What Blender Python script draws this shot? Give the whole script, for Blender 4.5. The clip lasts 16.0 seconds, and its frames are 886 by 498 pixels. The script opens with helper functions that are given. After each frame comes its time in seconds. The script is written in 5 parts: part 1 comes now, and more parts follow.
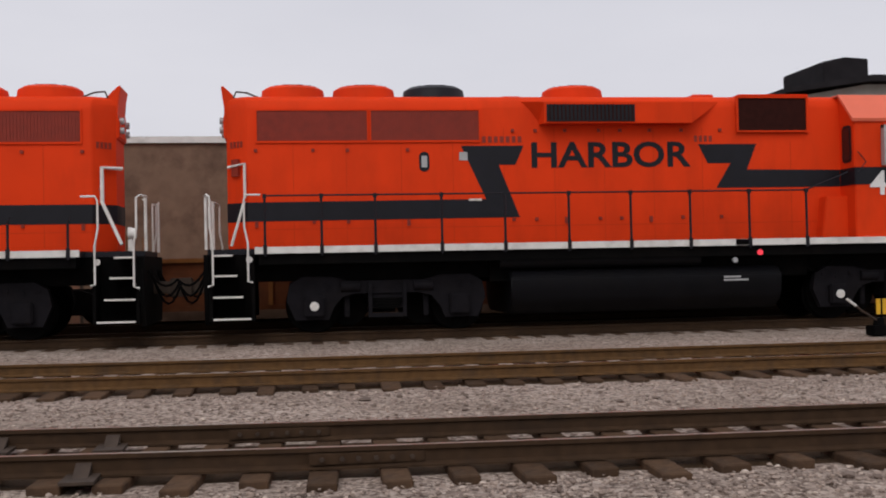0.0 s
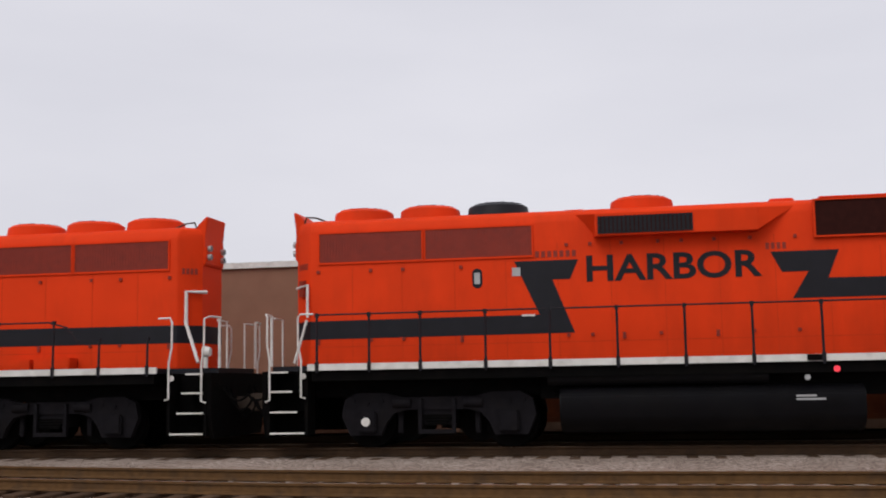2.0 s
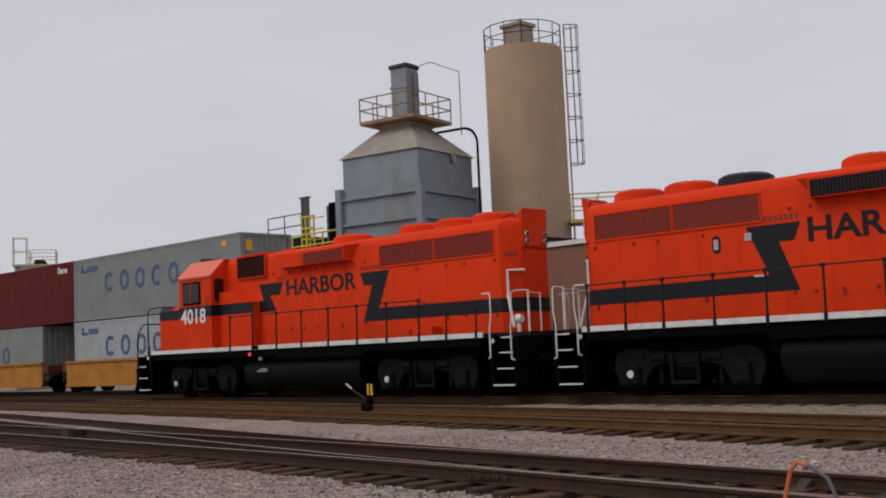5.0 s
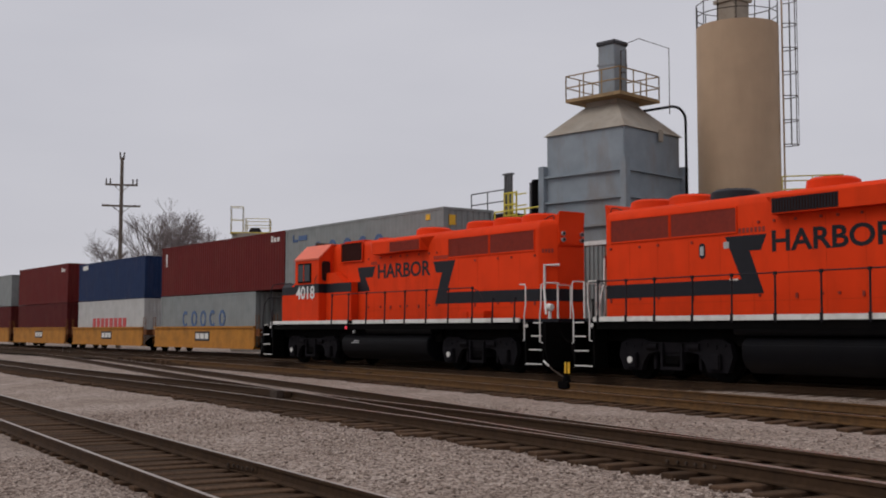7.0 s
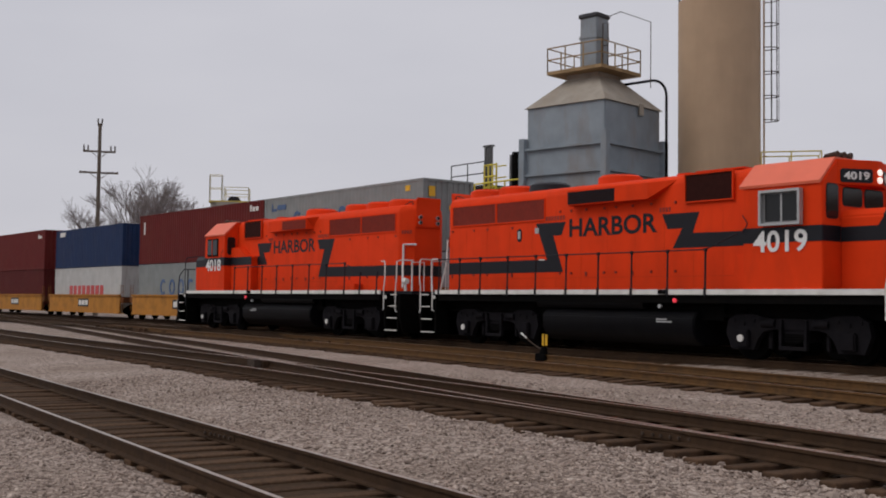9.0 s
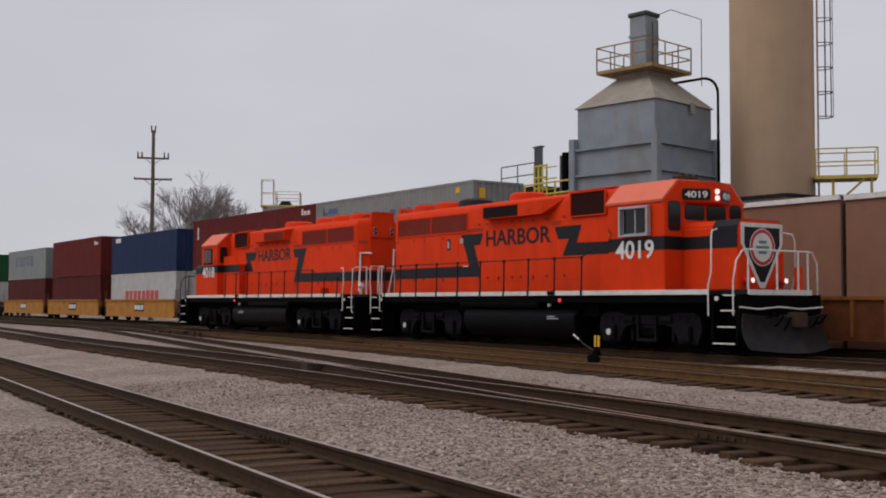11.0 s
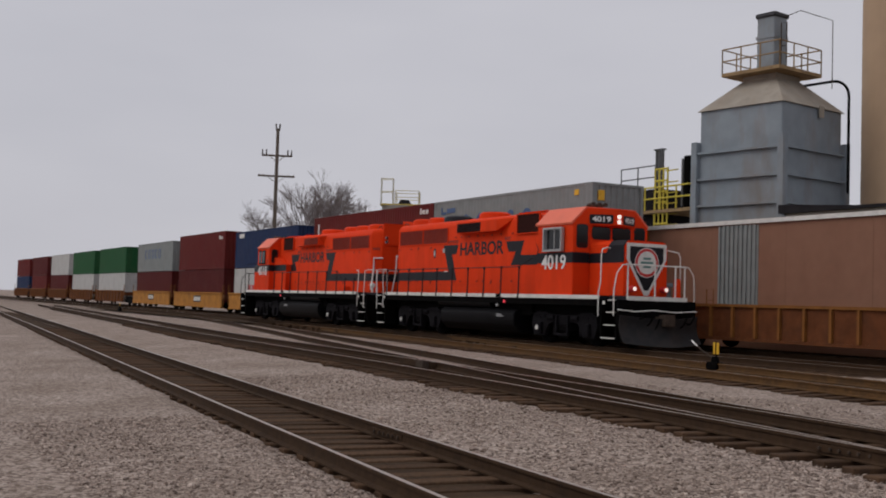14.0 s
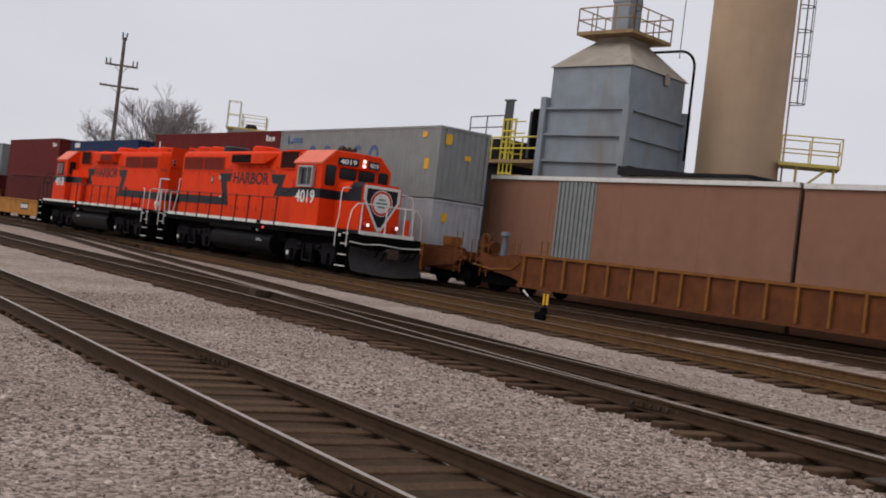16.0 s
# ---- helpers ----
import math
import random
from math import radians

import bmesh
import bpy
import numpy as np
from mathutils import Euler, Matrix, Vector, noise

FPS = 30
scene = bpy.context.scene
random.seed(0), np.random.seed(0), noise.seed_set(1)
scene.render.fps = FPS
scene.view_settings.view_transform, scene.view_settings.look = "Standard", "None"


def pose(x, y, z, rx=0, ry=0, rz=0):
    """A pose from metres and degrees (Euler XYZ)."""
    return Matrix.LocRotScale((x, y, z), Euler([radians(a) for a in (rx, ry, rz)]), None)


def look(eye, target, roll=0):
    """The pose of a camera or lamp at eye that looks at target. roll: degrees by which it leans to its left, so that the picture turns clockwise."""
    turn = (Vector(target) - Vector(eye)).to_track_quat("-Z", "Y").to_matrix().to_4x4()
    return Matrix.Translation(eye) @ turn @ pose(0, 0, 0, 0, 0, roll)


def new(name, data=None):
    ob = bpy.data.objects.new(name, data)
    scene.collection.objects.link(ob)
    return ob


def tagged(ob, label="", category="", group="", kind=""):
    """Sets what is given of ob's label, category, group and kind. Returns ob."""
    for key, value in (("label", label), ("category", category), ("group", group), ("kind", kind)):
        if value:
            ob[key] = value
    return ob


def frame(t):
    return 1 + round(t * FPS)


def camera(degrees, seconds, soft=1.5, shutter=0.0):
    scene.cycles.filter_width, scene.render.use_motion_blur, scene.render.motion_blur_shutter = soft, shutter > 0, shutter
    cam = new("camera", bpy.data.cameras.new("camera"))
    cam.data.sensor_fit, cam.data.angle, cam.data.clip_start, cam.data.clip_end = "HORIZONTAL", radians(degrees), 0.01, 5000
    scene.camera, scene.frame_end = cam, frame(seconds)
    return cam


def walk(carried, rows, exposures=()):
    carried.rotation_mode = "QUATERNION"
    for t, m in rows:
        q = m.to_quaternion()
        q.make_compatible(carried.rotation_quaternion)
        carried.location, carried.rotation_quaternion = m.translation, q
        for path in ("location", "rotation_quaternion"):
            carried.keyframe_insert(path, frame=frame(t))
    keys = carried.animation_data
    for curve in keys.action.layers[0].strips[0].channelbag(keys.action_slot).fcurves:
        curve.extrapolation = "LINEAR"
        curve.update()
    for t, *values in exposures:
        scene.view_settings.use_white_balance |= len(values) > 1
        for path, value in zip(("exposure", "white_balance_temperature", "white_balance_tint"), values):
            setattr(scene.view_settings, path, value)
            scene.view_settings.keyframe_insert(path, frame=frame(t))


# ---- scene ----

# yaw, pitch and roll of the hand-held camera, in degrees
CAM = [(0.0, -7.84, 0.79, -1.12), (0.5, -3.3, 0.97, 2.62), (1.0, 1.87, 1.87, 2.7), (1.5, 5.67, 4.7, -0.75),
       (2.0, 10.68, 6.72, -0.98), (2.5, 18.71, 6.28, -0.83), (3.0, 27.76, 4.63, -0.61), (3.5, 33.35, 4.38, 0.14),
       (4.0, 37.69, 4.27, -2.83), (4.5, 40.97, 4.74, -4.19), (5.0, 43.91, 5.09, -2.56), (7.5, 54.8, 4.04, 0.02),
       (8.0, 53.24, 3.71, 0.37), (8.5, 52.86, 3.41, 0.24), (9.0, 53.08, 2.71, 0.71), (9.5, 53.91, 2.37, 0.25),
       (12.0, 56.96, 2.99, 0.62), (12.5, 57.87, 2.88, 0.54), (13.0, 58.98, 2.55, 0.39), (13.5, 60.89, 2.62, 0.49),
       (14.0, 61.59, 2.72, 1.78), (14.5, 51.31, 0.05, 3.74), (15.0, 51.61, 0.04, 5.5), (15.5, 52.58, 0.12, 5.88),
       (16.0, 53.35, 0.11, 6.67)]
EYE = (0.0, 0.0, 1.63)


def aim(yaw, pitch, roll):
    return pose(*EYE, 0, 0, yaw) @ pose(0, 0, 0, 90 + pitch) @ pose(0, 0, 0, 0, 0, roll)


cam = camera(42.8, 16.0, soft=1.9, shutter=0.2)
walk(cam, [(t, aim(a, b, c)) for t, a, b, c in CAM], exposures=[(0, -0.02), (1.0, 0.04), (2.0, 0.08), (2.6, -0.06), (3.0, -0.14), (4.0, -0.08), (5.0, -0.2), (7.5, -0.27), (9.5, -0.22), (12.0, -0.26), (14.0, -0.33), (14.5, -0.28), (15.0, -0.24), (16.0, 0.0)])

# ---- light: an even overcast sky, and the sun spread wide behind the cloud ----
world = bpy.data.worlds.new("overcast")
scene.world = world
world.use_nodes = True
wt = world.node_tree
wt.nodes.clear()
w_out = wt.nodes.new("ShaderNodeOutputWorld")
w_bg = wt.nodes.new("ShaderNodeBackground")
w_sky = wt.nodes.new("ShaderNodeTexSky")
w_sky.sky_type, w_sky.sun_disc = "NISHITA", False
w_sky.sun_elevation, w_sky.sun_rotation = radians(48), radians(200)
w_sky.dust_density, w_sky.air_density = 4.0, 1.0
w_co = wt.nodes.new("ShaderNodeTexCoord")
w_map = wt.nodes.new("ShaderNodeMapping")
w_map.inputs["Scale"].default_value = (1.0, 1.0, 3.5)
w_noise = wt.nodes.new("ShaderNodeTexNoise")
w_noise.inputs["Scale"].default_value = 1.6
w_noise.inputs["Detail"].default_value = 5.0
w_ramp = wt.nodes.new("ShaderNodeValToRGB")
w_ramp.color_ramp.elements[0].position, w_ramp.color_ramp.elements[0].color = 0.3, (6.4, 6.38, 7.02, 1)
w_ramp.color_ramp.elements[1].position, w_ramp.color_ramp.elements[1].color = 0.75, (7.62, 7.52, 8.08, 1)
w_mix = wt.nodes.new("ShaderNodeMixRGB")
w_mix.inputs["Fac"].default_value = 0.93
wt.links.new(w_co.outputs["Generated"], w_map.inputs["Vector"])
wt.links.new(w_map.outputs["Vector"], w_noise.inputs["Vector"])
wt.links.new(w_noise.outputs["Fac"], w_ramp.inputs["Fac"])
wt.links.new(w_sky.outputs["Color"], w_mix.inputs["Color1"])
wt.links.new(w_ramp.outputs["Color"], w_mix.inputs["Color2"])
wt.links.new(w_mix.outputs["Color"], w_bg.inputs["Color"])
w_bg.inputs["Strength"].default_value = 0.1
wt.links.new(w_bg.outputs["Background"], w_out.inputs["Surface"])
sun = new("sun", bpy.data.lights.new("sun", "SUN"))
sun.data.energy, sun.data.angle, sun.data.color = 1.0, radians(40), (1.0, 0.97, 0.93)
sun.matrix_world = look((-14, -40, 46), (0, 0, 0))


# ---- materials ----
def material(name, color, rough=0.7, metal=0.0, vary=0.12, scale=3.0, stain=None, stain_amt=0.0, stain_scale=0.6, streak=1.0, bump=0.0, bump_scale=40.0, spec=0.4, rnd=0.0):
    """Base colour with fine grain, broad stains and optional relief, in object metres."""
    m = bpy.data.materials.new(name)
    m.use_nodes = True
    nt = m.node_tree
    b = nt.nodes["Principled BSDF"]
    b.inputs["Roughness"].default_value, b.inputs["Metallic"].default_value = rough, metal
    b.inputs["Specular IOR Level"].default_value = spec
    co = nt.nodes.new("ShaderNodeTexCoord")
    n1 = nt.nodes.new("ShaderNodeTexNoise")
    n1.inputs["Scale"].default_value, n1.inputs["Detail"].default_value = scale, 6
    nt.links.new(co.outputs["Object"], n1.inputs["Vector"])
    hsv = nt.nodes.new("ShaderNodeHueSaturation")
    hsv.inputs["Color"].default_value = (*color, 1)
    mr = nt.nodes.new("ShaderNodeMapRange")
    mr.inputs["From Min"].default_value, mr.inputs["From Max"].default_value = 0.25, 0.75
    mr.inputs["To Min"].default_value, mr.inputs["To Max"].default_value = 1 - vary, 1 + vary
    nt.links.new(n1.outputs["Fac"], mr.inputs["Value"])
    value = mr.outputs["Result"]
    if rnd:
        oi = nt.nodes.new("ShaderNodeObjectInfo")
        mr2 = nt.nodes.new("ShaderNodeMapRange")
        mr2.inputs["To Min"].default_value, mr2.inputs["To Max"].default_value = 1 - rnd, 1 + rnd
        nt.links.new(oi.outputs["Random"], mr2.inputs["Value"])
        mul = nt.nodes.new("ShaderNodeMath")
        mul.operation = "MULTIPLY"
        nt.links.new(value, mul.inputs[0])
        nt.links.new(mr2.outputs["Result"], mul.inputs[1])
        value = mul.outputs[0]
    nt.links.new(value, hsv.inputs["Value"])
    out = hsv.outputs["Color"]
    if stain:
        mp = nt.nodes.new("ShaderNodeMapping")
        mp.inputs["Scale"].default_value = (1, 1, streak)
        n2 = nt.nodes.new("ShaderNodeTexNoise")
        n2.inputs["Scale"].default_value, n2.inputs["Detail"].default_value, n2.inputs["Roughness"].default_value = stain_scale, 8, 0.65
        rp = nt.nodes.new("ShaderNodeMapRange")
        rp.inputs["From Min"].default_value, rp.inputs["From Max"].default_value = 0.48, 0.72
        rp.inputs["To Max"].default_value = stain_amt
        mx = nt.nodes.new("ShaderNodeMixRGB")
        mx.inputs["Color2"].default_value = (*stain, 1)
        nt.links.new(co.outputs["Object"], mp.inputs["Vector"])
        nt.links.new(mp.outputs["Vector"], n2.inputs["Vector"])
        nt.links.new(n2.outputs["Fac"], rp.inputs["Value"])
        nt.links.new(rp.outputs["Result"], mx.inputs["Fac"])
        nt.links.new(out, mx.inputs["Color1"])
        out = mx.outputs["Color"]
    nt.links.new(out, b.inputs["Base Color"])
    if bump:
        n3 = nt.nodes.new("ShaderNodeTexNoise")
        n3.inputs["Scale"].default_value, n3.inputs["Detail"].default_value = bump_scale, 4
        bp = nt.nodes.new("ShaderNodeBump")
        bp.inputs["Strength"].default_value, bp.inputs["Distance"].default_value = bump, 0.02
        nt.links.new(co.outputs["Object"], n3.inputs["Vector"])
        nt.links.new(n3.outputs["Fac"], bp.inputs["Height"])
        nt.links.new(bp.outputs["Normal"], b.inputs["Normal"])
    return m


def glowing(name, color, power):
    m = material(name, color, 0.3)
    b = m.node_tree.nodes["Principled BSDF"]
    b.inputs["Emission Color"].default_value, b.inputs["Emission Strength"].default_value = (*color, 1), power
    return m


ORANGE = material("orange_paint", (0.74, 0.047, 0.007), 0.6, vary=0.06, scale=1.5, stain=(0.36, 0.03, 0.008), stain_amt=0.4, stain_scale=0.9, streak=0.3, bump=0.05, bump_scale=6, spec=0.08)
SEAM = material("seam_orange", (0.56, 0.04, 0.008), 0.6, vary=0.1, spec=0.08)
SCREEN = material("dark_screen", (0.03, 0.007, 0.005), 0.8, vary=0.2, scale=10, spec=0.1)
ORANGE_DEEP = material("orange_grille", (0.24, 0.022, 0.009), 0.6, vary=0.15, scale=8)
BLACKP = material("black_paint", (0.009, 0.009, 0.013), 0.5, vary=0.2, scale=3, spec=0.25)
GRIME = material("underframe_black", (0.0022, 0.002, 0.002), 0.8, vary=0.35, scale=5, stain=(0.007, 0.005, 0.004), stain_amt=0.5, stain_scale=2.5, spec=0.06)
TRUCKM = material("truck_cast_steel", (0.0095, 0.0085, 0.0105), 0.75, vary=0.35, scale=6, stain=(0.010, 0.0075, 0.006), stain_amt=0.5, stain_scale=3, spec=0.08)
WHITEP = material("white_paint", (0.72, 0.70, 0.66), 0.5, vary=0.08, scale=5, stain=(0.3, 0.26, 0.22), stain_amt=0.4, stain_scale=4)
NUMBER_WHITE = material("number_white", (0.75, 0.74, 0.72), 0.5, vary=0.04)
GREYP = material("light_grey_metal", (0.42, 0.42, 0.42), 0.45, 0.3, vary=0.1)
DARKGLASS = material("dark_glass", (0.012, 0.013, 0.014), 0.12, vary=0.05, spec=0.3)
RAILSIDE = material("rail_rust", (0.115, 0.060, 0.024), 0.8, spec=0.12, vary=0.25, scale=9, stain=(0.05, 0.035, 0.026), stain_amt=0.6, stain_scale=3)
RAILDARK = material("rail_dark_rust", (0.052, 0.030, 0.017), 0.8, spec=0.1, vary=0.25, scale=9, stain=(0.03, 0.02, 0.015), stain_amt=0.6, stain_scale=3)
RAILTOP = material("rail_polished", (0.46, 0.39, 0.33), 0.36, 0.9, vary=0.15, scale=6)
TIEWOOD = material("tie_wood", (0.085, 0.050, 0.030), 0.95, spec=0.08, vary=0.3, scale=14, stain=(0.05, 0.036, 0.028), stain_amt=0.7, stain_scale=5, bump=0.6, bump_scale=25, rnd=0.3)
STEEL_OLD = material("old_steel", (0.06, 0.042, 0.032), 0.75, 0.1, spec=0.2, vary=0.3, scale=8)
YELLOW = material("safety_yellow", (0.72, 0.40, 0.02), 0.55, vary=0.12, scale=6)
HOSE = material("orange_hose", (0.6, 0.13, 0.05), 0.6, vary=0.15)
REDGLOW = glowing("glowing_red", (0.9, 0.05, 0.08), 0.5)
HEADLAMP = glowing("headlamp", (1.0, 0.9, 0.82), 0.9)


# ---- mesh helpers ----
def bm_box(bm, x0, x1, y0, y1, z0, z1):
    v = [bm.verts.new((x, y, z)) for x in (x0, x1) for y in (y0, y1) for z in (z0, z1)]
    for f in ((0, 1, 3, 2), (4, 6, 7, 5), (0, 4, 5, 1), (2, 3, 7, 6), (0, 2, 6, 4), (1, 5, 7, 3)):
        bm.faces.new([v[i] for i in f])
    return bm


def bm_prism(bm, pts, a0, a1, axis):
    """A polygon drawn in the plane across the axis, drawn out from a0 to a1."""
    def at(p, a):
        return {"x": (a, p[0], p[1]), "y": (p[0], a, p[1]), "z": (p[0], p[1], a)}[axis]
    lo = [bm.verts.new(at(p, a0)) for p in pts]
    hi = [bm.verts.new(at(p, a1)) for p in pts]
    n = len(pts)
    bm.faces.new(lo)
    bm.faces.new(hi[::-1])
    for i in range(n):
        bm.faces.new((lo[i], hi[i], hi[(i + 1) % n], lo[(i + 1) % n]))
    return bm


def bm_cyl(bm, p0, p1, r0, r1=None, seg=16):
    p0, p1 = Vector(p0), Vector(p1)
    r1 = r0 if r1 is None else r1
    q = (p1 - p0).to_track_quat("Z", "Y")
    ring = [(math.cos(2 * math.pi * i / seg), math.sin(2 * math.pi * i / seg)) for i in range(seg)]
    lo = [bm.verts.new(p0 + q @ Vector((c * r0, s * r0, 0))) for c, s in ring]
    hi = [bm.verts.new(p1 + q @ Vector((c * r1, s * r1, 0))) for c, s in ring]
    bm.faces.new(lo[::-1])
    bm.faces.new(hi)
    for i in range(seg):
        bm.faces.new((lo[i], lo[(i + 1) % seg], hi[(i + 1) % seg], hi[i]))
    return bm


def bm_tube(bm, pts, r, seg=7):
    """A round bar bent along the points, one closed skin."""
    p = [Vector(q) for q in pts]
    n, rings, side = len(p), [], None
    for i in range(n):
        t = (p[min(i + 1, n - 1)] - p[max(i - 1, 0)])
        t = t.normalized() if t.length > 1e-6 else Vector((0, 0, 1))
        if side is None:
            side = t.orthogonal().normalized()
        side = (side - t * side.dot(t)).normalized()
        up = t.cross(side)
        rings.append([bm.verts.new(p[i] + side * (r * math.cos(2 * math.pi * k / seg)) + up * (r * math.sin(2 * math.pi * k / seg))) for k in range(seg)])
    bm.faces.new(rings[0][::-1])
    bm.faces.new(rings[-1])
    for a, b in zip(rings[:-1], rings[1:]):
        for k in range(seg):
            bm.faces.new((a[k], a[(k + 1) % seg], b[(k + 1) % seg], b[k]))
    return bm


def part(name, bm, mat, parent=None, label="", at=None, bevel=0.0):
    """Links a bmesh as one mesh object, under a thing or a part."""
    if bevel:
        bmesh.ops.bevel(bm, geom=bm.edges[:], offset=bevel, segments=2, affect="EDGES", clamp_overlap=True)
    bmesh.ops.recalc_face_normals(bm, faces=bm.faces[:])
    me = bpy.data.meshes.new(name)
    bm.to_mesh(me)
    bm.free()
    me.materials.append(mat)
    me.shade_smooth()
    me.set_sharp_from_angle(angle=radians(32))
    ob = new(name, me)
    if parent:
        ob.parent = parent
    if at:
        ob.matrix_basis = at
    if label:
        ob["label"] = label
    return ob


def thing(name, label, category, at=None, group="", kind=""):
    ob = new(name)
    ob.empty_display_size = 0.2
    if at is not None:
        ob.matrix_basis = at
    return tagged(ob, label, category, group, kind)


def round_rect(c, z, w, h, r, n=4):
    """Outline of a rectangle with rounded corners."""
    pts = []
    for sx, sz, a0 in ((1, 1, 0), (-1, 1, 90), (-1, -1, 180), (1, -1, 270)):
        for k in range(n + 1):
            a = radians(a0 + 90 * k / n)
            pts.append((c + sx * (w / 2 - r) + r * math.cos(a), z + sz * (h / 2 - r) + r * math.sin(a)))
    return pts


def B():
    return bmesh.new()


def writing(name, text, x0, x1, z0, z1, y, mat, parent, label="", bold=0.0, axis="y"):
    """Letters of the built-in font, fitted into a box on a wall that faces -y (or +x)."""
    cu = bpy.data.curves.new(name, "FONT")
    cu.body, cu.extrude, cu.offset, cu.resolution_u = text, 0.01, bold, 4
    tmp = new(name, cu)
    me = bpy.data.meshes.new_from_object(tmp.evaluated_get(bpy.context.evaluated_depsgraph_get()))
    bpy.data.objects.remove(tmp)
    co = np.zeros(len(me.vertices) * 3)
    me.vertices.foreach_get("co", co)
    co = co.reshape(-1, 3)
    lo, hi = co.min(0), co.max(0)
    u = (co[:, 0] - lo[0]) / (hi[0] - lo[0])
    v = (co[:, 1] - lo[1]) / (hi[1] - lo[1])
    w = (co[:, 2] - lo[2]) / (hi[2] - lo[2]) * 0.008
    out = np.stack([x0 + u * (x1 - x0), y - w, z0 + v * (z1 - z0)], 1) if axis == "y" else np.stack([y + w, x0 + u * (x1 - x0), z0 + v * (z1 - z0)], 1)
    me.vertices.foreach_set("co", out.ravel())
    me.materials.clear()
    me.materials.append(mat)
    me.update()
    ob = new(name, me)
    ob.parent = parent
    if label:
        ob["label"] = label
    return ob


# ---- tracks: centre lines as (x, y) knots, the height of the rail tops, and the cant ----
TRACKS = {
    "track_near": ([(-120, 14.3), (-58, 9.45), (-28.8, 7.08), (-20.2, 6.38), (-15.8, 6.03), (-10.6, 5.61), (-7.4, 5.36), (0, 4.8), (12, 4.0), (40, 2.4)], -0.03, 0.0),
    "track_second": ([(-120, 19.5), (-60, 14.6), (-42, 13.1), (-25.7, 12.35), (-14.5, 11.45), (-9, 10.9), (-6, 10.45), (-3, 9.95), (1, 9.75), (5, 9.62), (14, 9.5), (40, 9.3)], 0.20, 0.0),
    "turnout_track": ([(-120, 29.0), (-60, 20.2), (-36.6, 16.0), (-22.8, 13.55), (-17, 12.3), (-10.8, 11.2), (-7.1, 10.62), (-4.0, 10.1)], 0.202, 0.0),
    "track_third": ([(-120, 25.6), (-60, 22.6), (-43, 21.3), (-28, 19.7), (-18, 18.3), (-11, 17.3), (-6, 16.0), (0, 15.75), (7, 15.65), (16, 15.6), (40, 15.4)], 0.27, 0.06),
    "track_train": ([(-300, 22.4), (120, 22.4)], 0.39, 0.0),
    "track_far": ([(-300, 26.65), (120, 26.65)], 0.42, 0.0),
}


# ---- ground: rises gently from the near track to the far ones ----
def lie(x, y):
    c, b, a = (float(np.interp(x, [k[0] for k in TRACKS[n][0]], [k[1] for k in TRACKS[n][0]])) for n in ("track_near", "track_second", "track_third"))
    a = max(a, b + 3.4)
    ys = [-60, c - 3, c - 1.2, c - 0.75, c + 0.75, c + 1.2, max(b - 1.6, c + 1.9), b - 0.95, b + 0.95, b + 1.6, a - 1.6, a - 0.95, a + 0.95, a + 1.7, 20.8 if a < 18.5 else a + 2.5, 24, 30, 200]
    return float(np.interp(y, ys, [-0.30, -0.24, -0.188, -0.28, -0.28, -0.188, -0.015, -0.06, -0.05, 0.01, 0.04, 0.01, 0.02, 0.075, 0.20, 0.24, 0.26, 0.2]))


def ballast_material():
    m = bpy.data.materials.new("ballast")
    m.use_nodes = True
    nt = m.node_tree
    b = nt.nodes["Principled BSDF"]
    b.inputs["Roughness"].default_value = 0.95
    b.inputs["Specular IOR Level"].default_value = 0.15
    co = nt.nodes.new("ShaderNodeTexCoord")
    vo = nt.nodes.new("ShaderNodeTexVoronoi")
    vo.inputs["Scale"].default_value = 23.0
    nt.links.new(co.outputs["Object"], vo.inputs["Vector"])
    sep = nt.nodes.new("ShaderNodeSeparateColor")
    nt.links.new(vo.outputs["Color"], sep.inputs["Color"])
    rp = nt.nodes.new("ShaderNodeValToRGB")
    e = rp.color_ramp.elements
    e[0].position, e[0].color = 0.0, (0.132, 0.098, 0.08, 1)
    e[1].position, e[1].color = 1.0, (0.56, 0.465, 0.398, 1)
    k = e.new(0.5)
    k.color = (0.36, 0.283, 0.238, 1)
    nt.links.new(sep.outputs[0], rp.inputs["Fac"])
    n = nt.nodes.new("ShaderNodeTexNoise")
    n.inputs["Scale"].default_value, n.inputs["Detail"].default_value = 0.45, 7
    nt.links.new(co.outputs["Object"], n.inputs["Vector"])
    mr = nt.nodes.new("ShaderNodeMapRange")
    mr.inputs["From Min"].default_value, mr.inputs["From Max"].default_value = 0.35, 0.7
    mr.inputs["To Min"].default_value, mr.inputs["To Max"].default_value = 0.0, 0.42
    nt.links.new(n.outputs["Fac"], mr.inputs["Value"])
    mx = nt.nodes.new("ShaderNodeMixRGB")
    mx.inputs["Color2"].default_value = (0.125, 0.083, 0.056, 1)
    nt.links.new(mr.outputs["Result"], mx.inputs["Fac"])
    nt.links.new(rp.outputs["Color"], mx.inputs["Color1"])
    nt.links.new(mx.outputs["Color"], b.inputs["Base Color"])
    bp = nt.nodes.new("ShaderNodeBump")
    bp.inputs["Strength"].default_value, bp.inputs["Distance"].default_value = 0.9, 0.03
    bp.invert = True
    nt.links.new(vo.outputs["Distance"], bp.inputs["Height"])
    nt.links.new(bp.outputs["Normal"], b.inputs["Normal"])
    return m


BALLAST = ballast_material()


